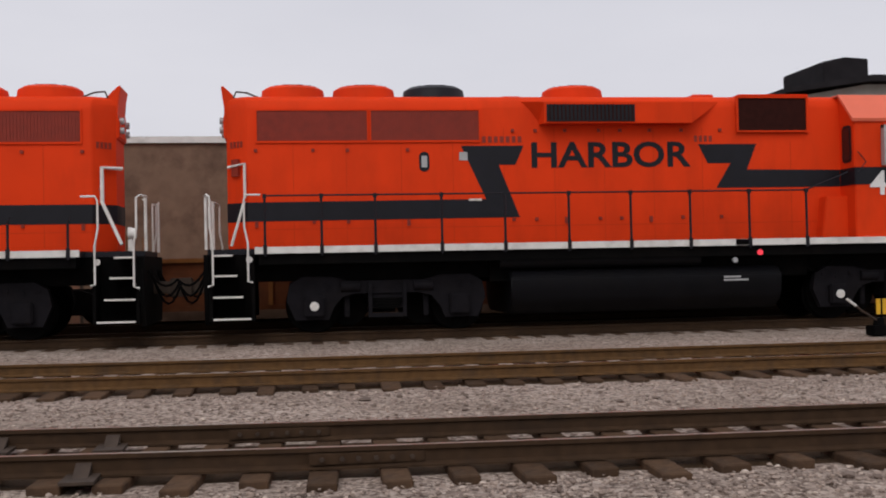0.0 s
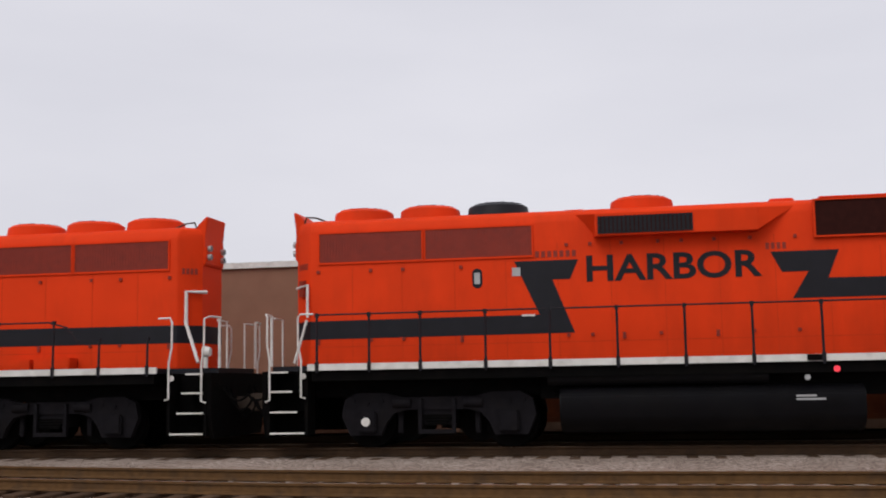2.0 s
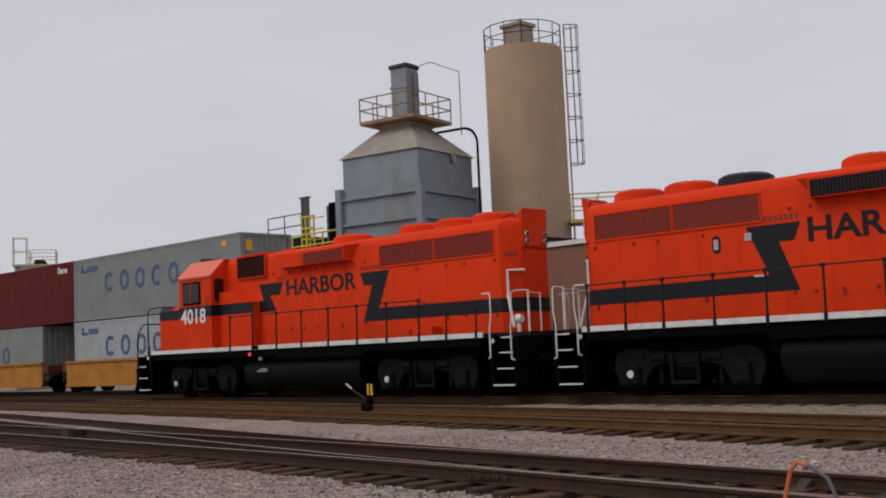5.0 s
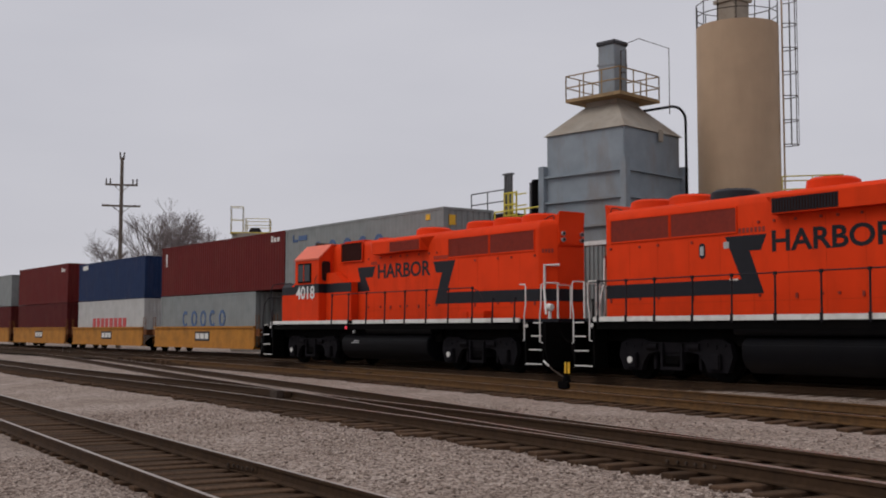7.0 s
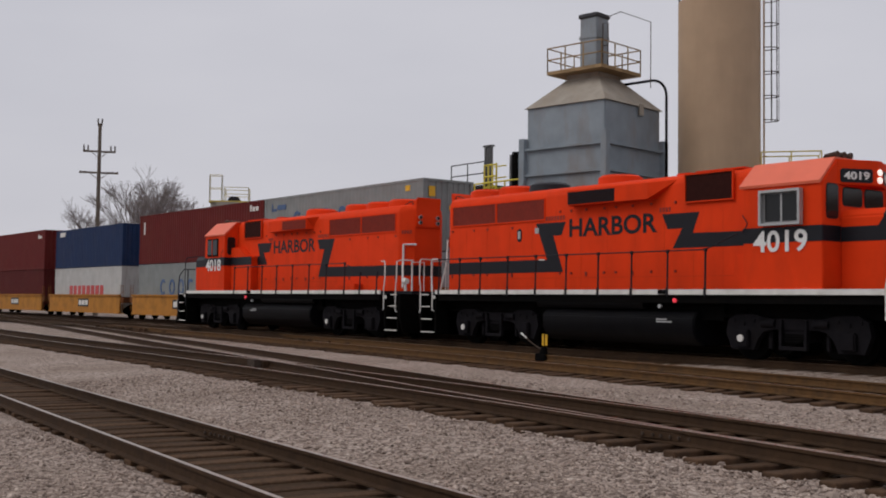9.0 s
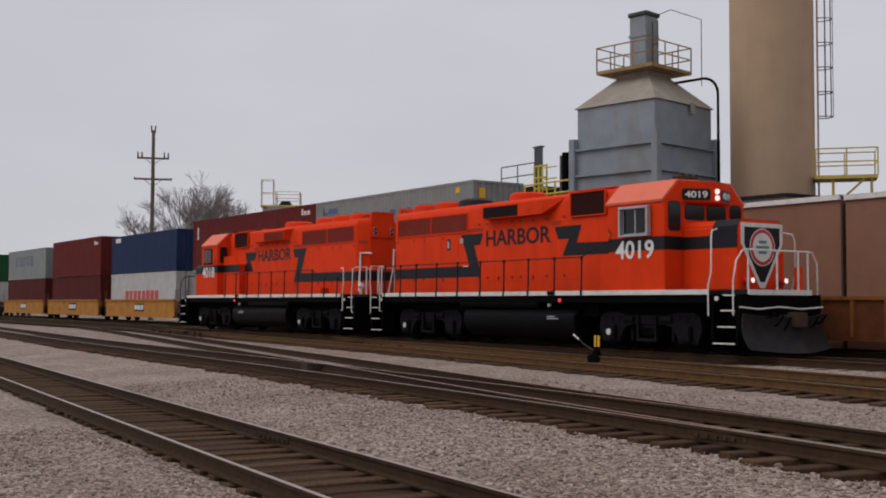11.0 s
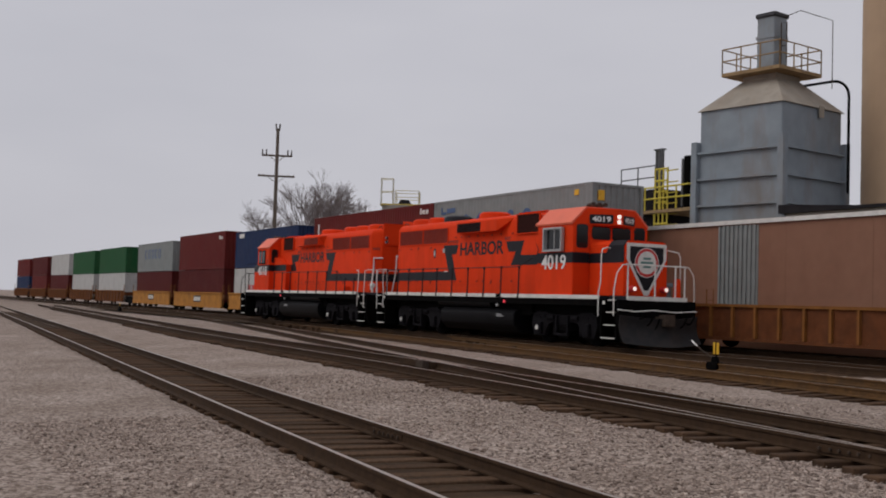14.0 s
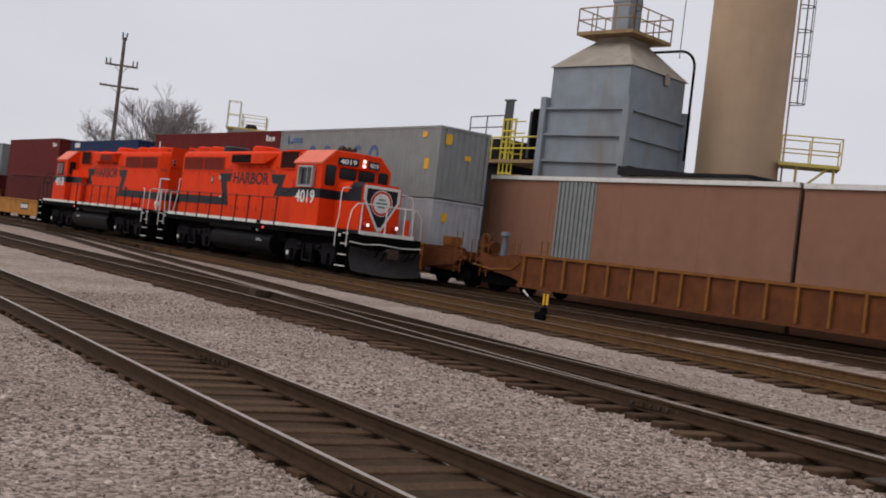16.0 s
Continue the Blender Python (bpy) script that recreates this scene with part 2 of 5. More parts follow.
def stone_material():
    m = material("ballast_stone", (0.2, 0.17, 0.155), 0.95, vary=0.3, scale=9, bump=0.3, bump_scale=60, spec=0.15)
    nt = m.node_tree
    g = nt.nodes.new("ShaderNodeNewGeometry")
    rp = nt.nodes.new("ShaderNodeValToRGB")
    e = rp.color_ramp.elements
    e[0].position, e[0].color = 0.0, (0.15, 0.112, 0.094, 1)
    e[1].position, e[1].color = 1.0, (0.57, 0.475, 0.403, 1)
    e.new(0.55).color = (0.36, 0.283, 0.236, 1)
    e.new(0.9).color = (0.44, 0.352, 0.297, 1)
    nt.links.new(g.outputs["Random Per Island"], rp.inputs["Fac"])
    for n in nt.nodes:
        if n.bl_idname == "ShaderNodeHueSaturation":
            nt.links.new(rp.outputs["Color"], n.inputs["Color"])
    return m


STONE = stone_material()
# brown dirt between the rails, and the painted shade beneath the trains
DIRT_SHADE = material("oily_dirt_and_shade", (0.056, 0.034, 0.019), 0.95, vary=0.35, scale=7, stain=(0.038, 0.025, 0.016), stain_amt=0.7, stain_scale=1.2, bump=0.8, bump_scale=30, spec=0.1)



def build_ground():
    ys = [-400, -60, -20, -5, 0, 2] + [2.5 + 0.3 * i for i in range(62)] + [23, 25, 27, 30, 34, 45, 80, 200, 700, 2500]
    xs = [-2500, -700, -300, -150] + [-90 + 2.0 * i for i in range(56)] + [26, 40, 80, 200, 700, 2500]
    verts = [(x, y, lie(x, y) + (0.025 * noise.noise((x * 0.5, y * 0.8, 0)) if -90 < x < 30 and 1 < y < 20 else 0)) for y in ys for x in xs]
    n = len(xs)
    faces = [(j * n + i, j * n + i + 1, (j + 1) * n + i + 1, (j + 1) * n + i) for j in range(len(ys) - 1) for i in range(n - 1)]
    me = bpy.data.meshes.new("ground")
    me.from_pydata(verts, [], faces)
    me.materials.append(BALLAST)
    me.shade_smooth()
    tagged(new("ground", me), "grey crushed-stone ballast of the rail yard, stained brown", "ground", kind="structure")


build_ground()



def line_at(knots, step=1.0):
    """Even points of a smooth line through the knots."""
    k = np.array(knots, float)
    xs = np.arange(k[0, 0], k[-1, 0] + 0.01, step)
    ys = np.interp(xs, k[:, 0], k[:, 1])
    if len(k) > 2:
        w = np.ones(9) / 9
        ys = np.convolve(np.pad(ys, 4, mode="edge"), w, "valid")
    return xs, ys


RAIL_PROFILE = [(-0.07, -0.172), (0.07, -0.172), (0.07, -0.155), (0.012, -0.135), (0.01, -0.045), (0.036, -0.036), (0.036, -0.006), (0.028, 0.0), (-0.028, 0.0), (-0.036, -0.006), (-0.036, -0.036), (-0.01, -0.045), (-0.012, -0.135), (-0.07, -0.155)]


def rail(name, xs, ys, z, parent, side_paint):
    n = len(RAIL_PROFILE)
    dx, dy = np.gradient(xs), np.gradient(ys)
    ln = np.hypot(dx, dy)
    nx, ny = -dy / ln, dx / ln
    verts = [(x + u * a, y + v * a, z + b) for x, y, u, v in zip(xs, ys, nx, ny) for a, b in RAIL_PROFILE]
    faces, mats = [], []
    for i in range(len(xs) - 1):
        for k in range(n):
            faces.append((i * n + k, (i + 1) * n + k, (i + 1) * n + (k + 1) % n, i * n + (k + 1) % n))
            mats.append(1 if k == 7 else 0)
    me = bpy.data.meshes.new(name)
    me.from_pydata(verts, [], faces)
    me.materials.append(side_paint)
    me.materials.append(RAILTOP)
    me.polygons.foreach_set("material_index", mats)
    me.update()
    ob = new(name, me)
    ob.parent = parent
    return ob


def build_tracks():
    bm = bm_box(B(), -0.115, 0.115, -1.3, 1.3, -0.18, 0.0)
    bmesh.ops.bevel(bm, geom=bm.edges[:], offset=0.012, segments=1, affect="EDGES")
    tie_mesh = bpy.data.meshes.new("tie")
    bm.to_mesh(tie_mesh)
    bm.free()
    tie_mesh.materials.append(TIEWOOD)
    labels = {"track_near": "worn railway track sunk in brown dirt", "track_second": "rusty railway track on grey ballast", "turnout_track": "rusty rails of a turnout branching off", "track_third": "rusty brown railway track on grey ballast",
              "track_train": "railway track under the orange locomotives", "track_far": "railway track under the container cars"}
    rng = random.Random(4)
    for name, (knots, top, cant) in TRACKS.items():
        tr = thing(name, labels[name], "railway track", kind="structure")
        xs, ys = line_at(knots, 1.0 if len(knots) > 2 else 20.0)
        dx, dy = np.gradient(xs), np.gradient(ys)
        ln = np.hypot(dx, dy)
        for s, dz in ((-0.75, 0.0), (0.75, cant)):
            rail("rail", xs - dy / ln * s, ys + dx / ln * s, top + dz, tr, RAILSIDE if name == "track_third" else RAILDARK)
        # oily bed between the tie ends; widened under both trains as painted shade
        half = {"track_near": 0.98, "track_far": 1.9, "track_train": 1.75}[name] if name in ("track_near", "track_far", "track_train") else 0.95
        bx, by = line_at(knots, 2.0)
        keep = (bx > -110) & (bx < 45)
        bx, by = bx[keep], by[keep]
        vs = []
        for x, y in zip(bx, by):
            near = 1.3 if name in ("track_train", "track_far") else half
            for k in (-near, -half * 0.5, 0.0, half * 0.5, half):
                vs.append((x, y + k + 0.1 * noise.noise((x * 1.3, k, 3)), top - (0.2 if name != "track_near" else 0.192) - (0.06 if k in (-near, half) else 0) + 0.02 * noise.noise((x, k * 3, 1))))
        me = bpy.data.meshes.new("bed")
        me.from_pydata(vs, [], [(5 * i + k, 5 * i + 5 + k, 5 * i + 6 + k, 5 * i + 1 + k) for i in range(len(bx) - 1) for k in range(4)])
        me.materials.append(DIRT_SHADE)
        me.shade_smooth()
        new("bed", me).parent = tr
        if name == "turnout_track":
            continue
        x = -58.0 if name != "track_far" else -40.0
        end = 14.0 if name in ("track_second", "track_third", "track_train") else 6.0
        while x < end:
            y = float(np.interp(x, xs, ys))
            ang = math.degrees(math.atan2(np.interp(x + 1, xs, ys) - y, 1.0))
            tie = new("tie", tie_mesh)
            tie.parent = tr
            longer = 0.67 if name == "track_near" else 1.0
            if name == "track_second" and -26 < x < -4.5:
                longer = 1.0 + 0.5 * min(1.0, (-4.5 - x) / 18)
            sink = -0.166 if name == "track_near" else -0.172
            tie.matrix_basis = pose(x, y + (rng.uniform(-0.05, 0.05) if name == "track_near" else rng.uniform(-0.2, 0.2)) + max(0.0, longer - 1) * 1.2, top + sink + cant * 0.5 + (rng.uniform(-0.022, 0.002) if name == "track_near" else rng.uniform(-0.012, 0.0)), math.degrees(cant / 1.5), 0, ang + rng.uniform(-2, 2)) @ Matrix.Diagonal((rng.uniform(0.85, 1.12), longer, 1, 1))
            x += rng.uniform(0.5, 0.57)


build_tracks()


# ---- locomotives: x along the engine from its middle, cab towards +x (sx = 1) or -x (sx = -1); the -y side faces the camera ----
def build_wheelset(parent, x):
    bm = B()
    for s in (-1, 1):
        bm_cyl(bm, (0, s * 0.70, 0), (0, s * 0.82, 0), 0.508, 0.495, 28)
        bm_cyl(bm, (0, s * 0.66, 0), (0, s * 0.70, 0), 0.535, 0.535, 28)
        bm_cyl(bm, (0, s * 0.82, 0), (0, s * 0.86, 0), 0.16, 0.14, 14)
    bm_cyl(bm, (0, -0.9, 0), (0, 0.9, 0), 0.09, None, 12)
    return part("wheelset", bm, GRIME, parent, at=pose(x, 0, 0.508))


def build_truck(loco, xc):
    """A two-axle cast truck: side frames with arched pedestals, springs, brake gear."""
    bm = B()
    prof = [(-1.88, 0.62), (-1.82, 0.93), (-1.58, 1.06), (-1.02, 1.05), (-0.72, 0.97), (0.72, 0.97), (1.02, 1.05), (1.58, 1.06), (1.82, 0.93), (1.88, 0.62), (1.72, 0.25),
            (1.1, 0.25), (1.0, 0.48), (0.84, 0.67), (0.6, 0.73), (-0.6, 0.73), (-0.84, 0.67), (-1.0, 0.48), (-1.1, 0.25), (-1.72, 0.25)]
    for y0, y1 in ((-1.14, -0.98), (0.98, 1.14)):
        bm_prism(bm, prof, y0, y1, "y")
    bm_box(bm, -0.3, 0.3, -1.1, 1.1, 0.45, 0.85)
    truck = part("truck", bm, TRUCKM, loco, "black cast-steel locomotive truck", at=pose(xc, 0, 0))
    for s in (-1, 1):
        leaf = B()
        for k in range(4):
            bm_box(leaf, -0.3 + 0.04 * k, 0.3 - 0.04 * k, s * 1.1 - 0.06, s * 1.1 + 0.06, 0.60 - 0.055 * k, 0.64 - 0.055 * k)
        part("leaf_spring", leaf, GRIME, truck)
    for dx in (-0.72, 0.72):
        part("traction_motor", bm_cyl(B(), (dx, -0.6, 0.5), (dx, 0.6, 0.5), 0.4, None, 14), GRIME, truck)
    for s in (-1, 1):
        bx = B()
        bm_box(bx, -0.36, 0.36, s * 1.17 - 0.05, s * 1.17 + 0.05, 0.28, 0.36)
        for u in (-0.36, 0.29):
            bm_box(bx, u, u + 0.07, s * 1.17 - 0.05, s * 1.17 + 0.05, 0.36, 0.94)
        part("spring_plank", bx, TRUCKM, truck)
        for dx in (-1.37, 1.37):
            jb = B()
            bm_box(jb, dx - 0.19, dx + 0.19, s * 1.17 - 0.09, s * 1.17 + 0.09, 0.31, 0.7)
            part("journal_box", jb, TRUCKM, truck, bevel=0.03)
            br = B()
            bm_cyl(br, (dx + (0.5 if dx < 0 else -0.5), s * 1.12, 0.86), (dx + (0.86 if dx < 0 else -0.86), s * 1.12, 0.86), 0.1, None, 12)
            part("brake_cylinder", br, TRUCKM, truck)
            shoe = B()
            u = 0.62 if dx < 0 else -0.62
            bm_box(shoe, dx + u - 0.05, dx + u + 0.05, s * 0.95 - 0.05, s * 0.95 + 0.05, 0.28, 0.72)
            part("brake_shoe", shoe, TRUCKM, truck, bevel=0.015)
            for b0, b1 in ((-0.28, 0.92), (0.28, 0.92), (0.0, 0.86)):
                part("frame_boss", bm_cyl(B(), (dx + b0, s * 1.13, b1), (dx + b0, s * 1.165, b1), 0.045, None, 8), TRUCKM, truck)
    wheels = [build_wheelset(truck, dx) for dx in (-1.37, 1.37)]
    for dx in (-1.37,):
        cap = bm_cyl(B(), (0, 0, 0), (0, -0.03, 0), 0.085, None, 18)
        part("journal_cap", cap, WHITEP, truck, "pale painted journal cap", at=pose(dx if xc < 0 else -dx * -1, -1.262, 0.51))
    return truck, wheels


def plough_mesh(sx, xe):
    """A shallow V blade, hollow from top to bottom."""
    bm = B()
    ys = [-1.5 + 0.25 * i for i in range(13)]
    zs = [(0.1, 0.3), (0.22, 0.2), (0.4, 0.1), (0.6, 0.05), (0.8, 0.06), (0.95, 0.1)]
    front = [[bm.verts.new((sx * (xe + 0.06 + 0.42 * (1 - abs(y) / 1.5) + f), y, z + 0.1 * (abs(y) / 1.5) ** 2)) for z, f in zs] for y in ys]
    back = [[bm.verts.new((v.co.x - sx * 0.04, v.co.y, v.co.z)) for v in col] for col in front]
    n, m = len(ys), len(zs)
    for i in range(n - 1):
        for k in range(m - 1):
            bm.faces.new((front[i][k], front[i + 1][k], front[i + 1][k + 1], front[i][k + 1]))
            bm.faces.new((back[i][k], back[i][k + 1], back[i + 1][k + 1], back[i + 1][k]))
        for k in (0, m - 1):
            bm.faces.new((front[i][k], front[i + 1][k], back[i + 1][k], back[i][k]))
    for i in (0, n - 1):
        for k in range(m - 1):
            bm.faces.new((front[i][k], front[i][k + 1], back[i][k + 1], back[i][k]))
    return bm


def build_locomotive(number, sx, xc, light_band):
    loco = thing("locomotive", "bright orange diesel locomotive with black stripe and white number " + number, "locomotive", pose(xc, 22.4, 0.39), "orange locomotives")

    far = 0.0 if sx > 0 else 0.2

    def X(a, b):
        return (sx * a, sx * b) if sx > 0 else (sx * b, sx * a)

    def P(pts):
        return [(sx * x, z) for x, z in pts]

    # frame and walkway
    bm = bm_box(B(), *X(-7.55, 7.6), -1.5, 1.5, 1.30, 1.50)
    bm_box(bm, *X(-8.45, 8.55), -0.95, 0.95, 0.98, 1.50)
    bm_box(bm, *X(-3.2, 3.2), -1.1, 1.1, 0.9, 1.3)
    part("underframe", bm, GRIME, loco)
    for s in (-1, 1):
        part("side_sill", bm_box(B(), *X(-7.62, 7.62), s * 1.53 - 0.03, s * 1.53 + 0.03, 1.50, 1.625), WHITEP, loco, "white sill stripe along the walkway")
    deck = bm_box(B(), *X(-7.62, 7.62), -1.5, 1.5, 1.503, 1.60)
    bm_box(deck, *X(-8.5 - far, -7.62), -1.0, 1.0, 1.503, 1.60)
    bm_box(deck, *X(7.62, 8.55), -1.12, 1.12, 1.503, 1.62)
    part("walkway", deck, BLACKP, loco)
    # long hood with rounded roof edges
    hood = [(-0.9, 1.6), (-0.9, 4.22), (-0.87, 4.36), (-0.78, 4.46), (-0.62, 4.51), (0.62, 4.51), (0.78, 4.46), (0.87, 4.36), (0.9, 4.22), (0.9, 1.6)]
    bm = B()
    rings = [[bm.verts.new((sx * x, y * w, z)) for y, z in hood] for x, w in ((-8.14, 0.58), (-7.76, 1.0), (4.1, 1.0))]
    bm.faces.new(rings[0])
    bm.faces.new(rings[-1][::-1])
    for r0, r1 in zip(rings[:-1], rings[1:]):
        for i in range(len(hood)):
            k = (i + 1) % len(hood)
            bm.faces.new((r0[i], r0[k], r1[k], r1[i]))
    part("long_hood", bm, ORANGE, loco, bevel=0.015)
    # radiator openings with shutters
    for a, b in ((-7.56, -5.49), (-5.41, -3.33)):
        for s in (-1, 1):
            bm = bm_box(B(), *X(a, b), s * 0.9 - 0.012, s * 0.9 + 0.012, 3.63, 4.20)
            g = part("radiator_grille", bm, ORANGE_DEEP, loco, "dark red radiator screen")
            fr = B()
            for z0, z1 in ((3.59, 3.63), (4.20, 4.235)):
                bm_box(fr, *X(a - 0.03, b + 0.03), s * 0.91 - 0.02, s * 0.91 + 0.02, z0, z1)
            for q in (a - 0.03, b):
                bm_box(fr, *X(q, q + 0.03), s * 0.91 - 0.02, s * 0.91 + 0.02, 3.63, 4.2)
            part("frame", fr, ORANGE, g)
            sl = B()
            n = 34
            for i in range(n):
                q = a + (b - a) * (i + 0.5) / n
                bm_box(sl, *X(q - 0.008, q + 0.008), s * 0.915 - 0.008, s * 0.915 + 0.008, 3.64, 4.19)
            tagged(part("shutter_slats", sl, ORANGE_DEEP, g), kind="stuff")
    # roof fans
    for i, q in enumerate((-6.87, -5.48, -4.085, -1.24)):
        m = BLACKP if (i == 2 and number == "4019") else ORANGE
        bm = bm_cyl(B(), (sx * q, 0, 4.48), (sx * q, 0, 4.70), 0.63, 0.60, 30)
        bm_cyl(bm, (sx * q, 0, 4.70), (sx * q, 0, 4.76), 0.60, 0.5, 30)
        fan = part("roof_fan", bm, m, loco)
        gr = B()
        for k in range(-4, 5):
            h = math.sqrt(0.48 ** 2 - (k * 0.11) ** 2) if abs(k * 0.11) < 0.48 else 0.02
            bm_box(gr, sx * q - h, sx * q + h, k * 0.11 - 0.01, k * 0.11 + 0.01, 4.755, 4.772)
        part("fan_guard", gr, BLACKP, fan)
    for a, b, w, h in ((-2.75, -2.35, 0.3, 0.07), (1.15, 1.6, 0.45, 0.09), (0.3, 0.7, 0.35, 0.05), (2.0, 3.5, 0.75, 0.05)):
        part("roof_hatch", bm_box(B(), *X(a, b), -w, w, 4.5, 4.5 + h), ORANGE, loco, bevel=0.02)
    part("lifting_eye", bm_tube(B(), [(sx * -7.5, -0.5, 4.5), (sx * -7.75, -0.5, 4.6), (sx * -7.95, -0.5, 4.62), (sx * -8.0, -0.5, 4.5)], 0.018), STEEL_OLD, loco)
    # flared dynamic-brake and filter box
    for s in (-1, 1):
        bm = B()
        out = [(-2.1, 3.92), (0.85, 3.92), (0.85, 4.33), (-2.1, 4.33)]
        inn = [(-2.15, 3.88), (0.9, 3.88), (1.55, 4.34), (-2.5, 4.34)]
        vo = [bm.verts.new((sx * x, s * 1.2, z)) for x, z in out]
        vi = [bm.verts.new((sx * x, s * 0.85, z + 0.04)) for x, z in inn]
        bm.faces.new(vo)
        bm.faces.new(vi[::-1])
        for i in range(4):
            bm.faces.new((vo[i], vo[(i + 1) % 4], vi[(i + 1) % 4], vi[i]))
        box = part("filter_box", bm, ORANGE, loco)
        part("intake_screen", bm_box(B(), *X(-2.05, -0.3), s * 1.205 - 0.012, s * 1.205 + 0.012, 3.95, 4.28), BLACKP if number == "4019" else ORANGE_DEEP, box, "dark air-intake screen")
        sl = B()
        for k in range(22):
            q = -2.0 + k * 0.078
            bm_box(sl, *X(q, q + 0.02), s * 1.22 - 0.01, s * 1.22 + 0.01, 3.95, 4.28)
        tagged(part("screen_slats", sl, SCREEN if number == "4019" else ORANGE_DEEP, box), kind="stuff")
    # inertial-filter screen behind the cab
    for s in (-1, 1):
        bm = bm_box(B(), *X(1.89, 3.33), s * 0.93 - 0.02, s * 0.93 + 0.02, 3.79, 4.44)
        blk = part("inertial_screen", bm, SCREEN, loco, "dark wire intake screen")
        fr = B()
        for q in (1.86, 3.33):
            bm_box(fr, *X(q, q + 0.04), s * 0.95 - 0.03, s * 0.95 + 0.03, 3.76, 4.47)
        for z in (3.76, 4.44):
            bm_box(fr, *X(1.9, 3.33), s * 0.95 - 0.03, s * 0.95 + 0.03, z, z + 0.03)
        part("frame", fr, ORANGE, blk)
    # hood doors: seams, latches
    seams = B()
    for q in (-6.9, -5.9, -4.85, -3.85, -2.85, -1.85, -0.85, 0.15, 1.15, 2.1, 3.0):
        bm_box(seams, *X(q, q + 0.012), -0.9025, -0.89, 1.66, 3.86 if -3 < q < 1.8 else 3.58)
    bm_box(seams, *X(-7.74, 4.0), -0.9025, -0.89, 1.955, 1.967)
    part("door_seams", seams, SEAM, loco)
    for i, q in enumerate((-7.62, -6.55, -5.9, -4.75, -2.7, -2.25, -1.66, -0.98, -0.55, 0.05, 0.7, 1.5)):
        for z in (3.42 if q < -3 else 3.78, 2.06, 2.0):
            if z == 2.0 and i % 3:
                continue
            part("latch", bm_box(B(), *X(q, q + 0.06), -0.93, -0.9, z, z + 0.06), ORANGE_DEEP, loco)
    # black Z stripe
    y0, y1 = -0.906, -0.899
    zr = [(-7.76, 2.115), (-2.55, 2.13), (-2.95, 3.15), (-2.62, 3.15), (-2.45, 3.52), (-3.68, 3.52), (-3.21, 2.49), (-7.76, 2.475)]
    zf = [(1.08, 3.53), (2.29, 3.53), (2.08, 3.02), (4.05, 3.0), (4.05, 2.66), (1.44, 2.66), (1.74, 3.15), (1.27, 3.15)]
    part("rear_stripe", bm_prism(B(), P(zr), y0, y1, "y"), BLACKP, loco, "black angular stripe")
    part("front_stripe", bm_prism(B(), P(zf), y0, y1, "y"), BLACKP, loco, "black angular stripe")
    lo, hi = X(-2.30, 0.92)
    writing("lettering", "HARBOR", lo, hi, 3.08, 3.59, -0.901, BLACKP, loco, "black painted capital letters", bold=0.022)
    # small faded words kept as bars
    for a, b in ((-3.27, -2.45), (1.0, 1.4)):
        bars = B()
        n = 7 if b - a > 0.6 else 4
        for k in range(n):
            q = a + (b - a) * k / n
            bm_box(bars, *X(q, q + (b - a) / n * 0.62), -0.907, -0.9, 3.58, 3.70)
        part("faded_lettering", bars, ORANGE_DEEP, loco)
    bars = B()
    for k in range(4):
        bm_box(bars, -0.17 + k * 0.09, -0.11 + k * 0.09, -0.006, 0.002, 3.52, 3.64)
    part("faded_lettering", bars, ORANGE_DEEP, loco, at=pose(sx * -7.95, -0.714, 0, 0, 0, sx * -44.5))
    if number == "4019":
        bm = B()
        bm_prism(bm, [(sx * -4.4 + 0.1 * math.cos(a), 3.22 + (0.09 if math.sin(a) > 0 else -0.09) + 0.1 * math.sin(a)) for a in [2 * math.pi * i / 20 for i in range(20)]], -0.912, -0.9, "y")
        sg = part("sight_glass", bm, BLACKP, loco, "oval black-rimmed sight glass")
        part("glass", bm_box(B(), sx * -4.4 - 0.055, sx * -4.4 + 0.055, -0.922, -0.912, 3.11, 3.33), GREYP, sg)
        part("label_plate", bm_box(B(), *X(-3.72, -3.56), -0.915, -0.9, 3.24, 3.4), GREYP, loco)
        part("label_plate", bm_box(B(), *X(-3.55, -3.3), -0.915, -0.906, 2.46, 2.50), WHITEP, loco)
    else:
        part("tool_box", bm_box(B(), *X(-5.6, -4.8), -1.25, -0.9, 1.62, 1.86), ORANGE, loco, bevel=0.02)
        part("tool_box", bm_box(B(), *X(-4.7, -4.2), -1.2, -0.9, 1.62, 1.84), ORANGE, loco, bevel=0.02)
    # rear end: number board housing, lamps, handrail
    bm = bm_prism(B(), [(sx * -8.08, 3.68), (sx * -8.2, 3.75), (sx * -8.2, 4.1), (sx * -8.16, 4.3), (sx * -8.24, 4.74), (sx * -8.2, 4.74), (sx * -8.0, 4.55), (sx * -7.96, 4.4), (sx * -8.08, 4.3)], -0.5, 0.5, "y")
    rear = part("rear_headlight_housing", bm, ORANGE, loco, bevel=0.02)
    for y in (-0.12, 0.12):
        for z in (4.02, 4.2):
            bm = bm_cyl(B(), (sx * -8.18, y * 3, z - 0.12), (sx * -8.27, y * 3, z - 0.12), 0.06, 0.068, 16)
            lamp = part("rear_lamp", bm, GREYP, rear)
            part("lens", bm_cyl(B(), (sx * -8.265, y * 3, z - 0.12), (sx * -8.275, y * 3, z - 0.12), 0.058, None, 16), DARKGLASS, lamp)
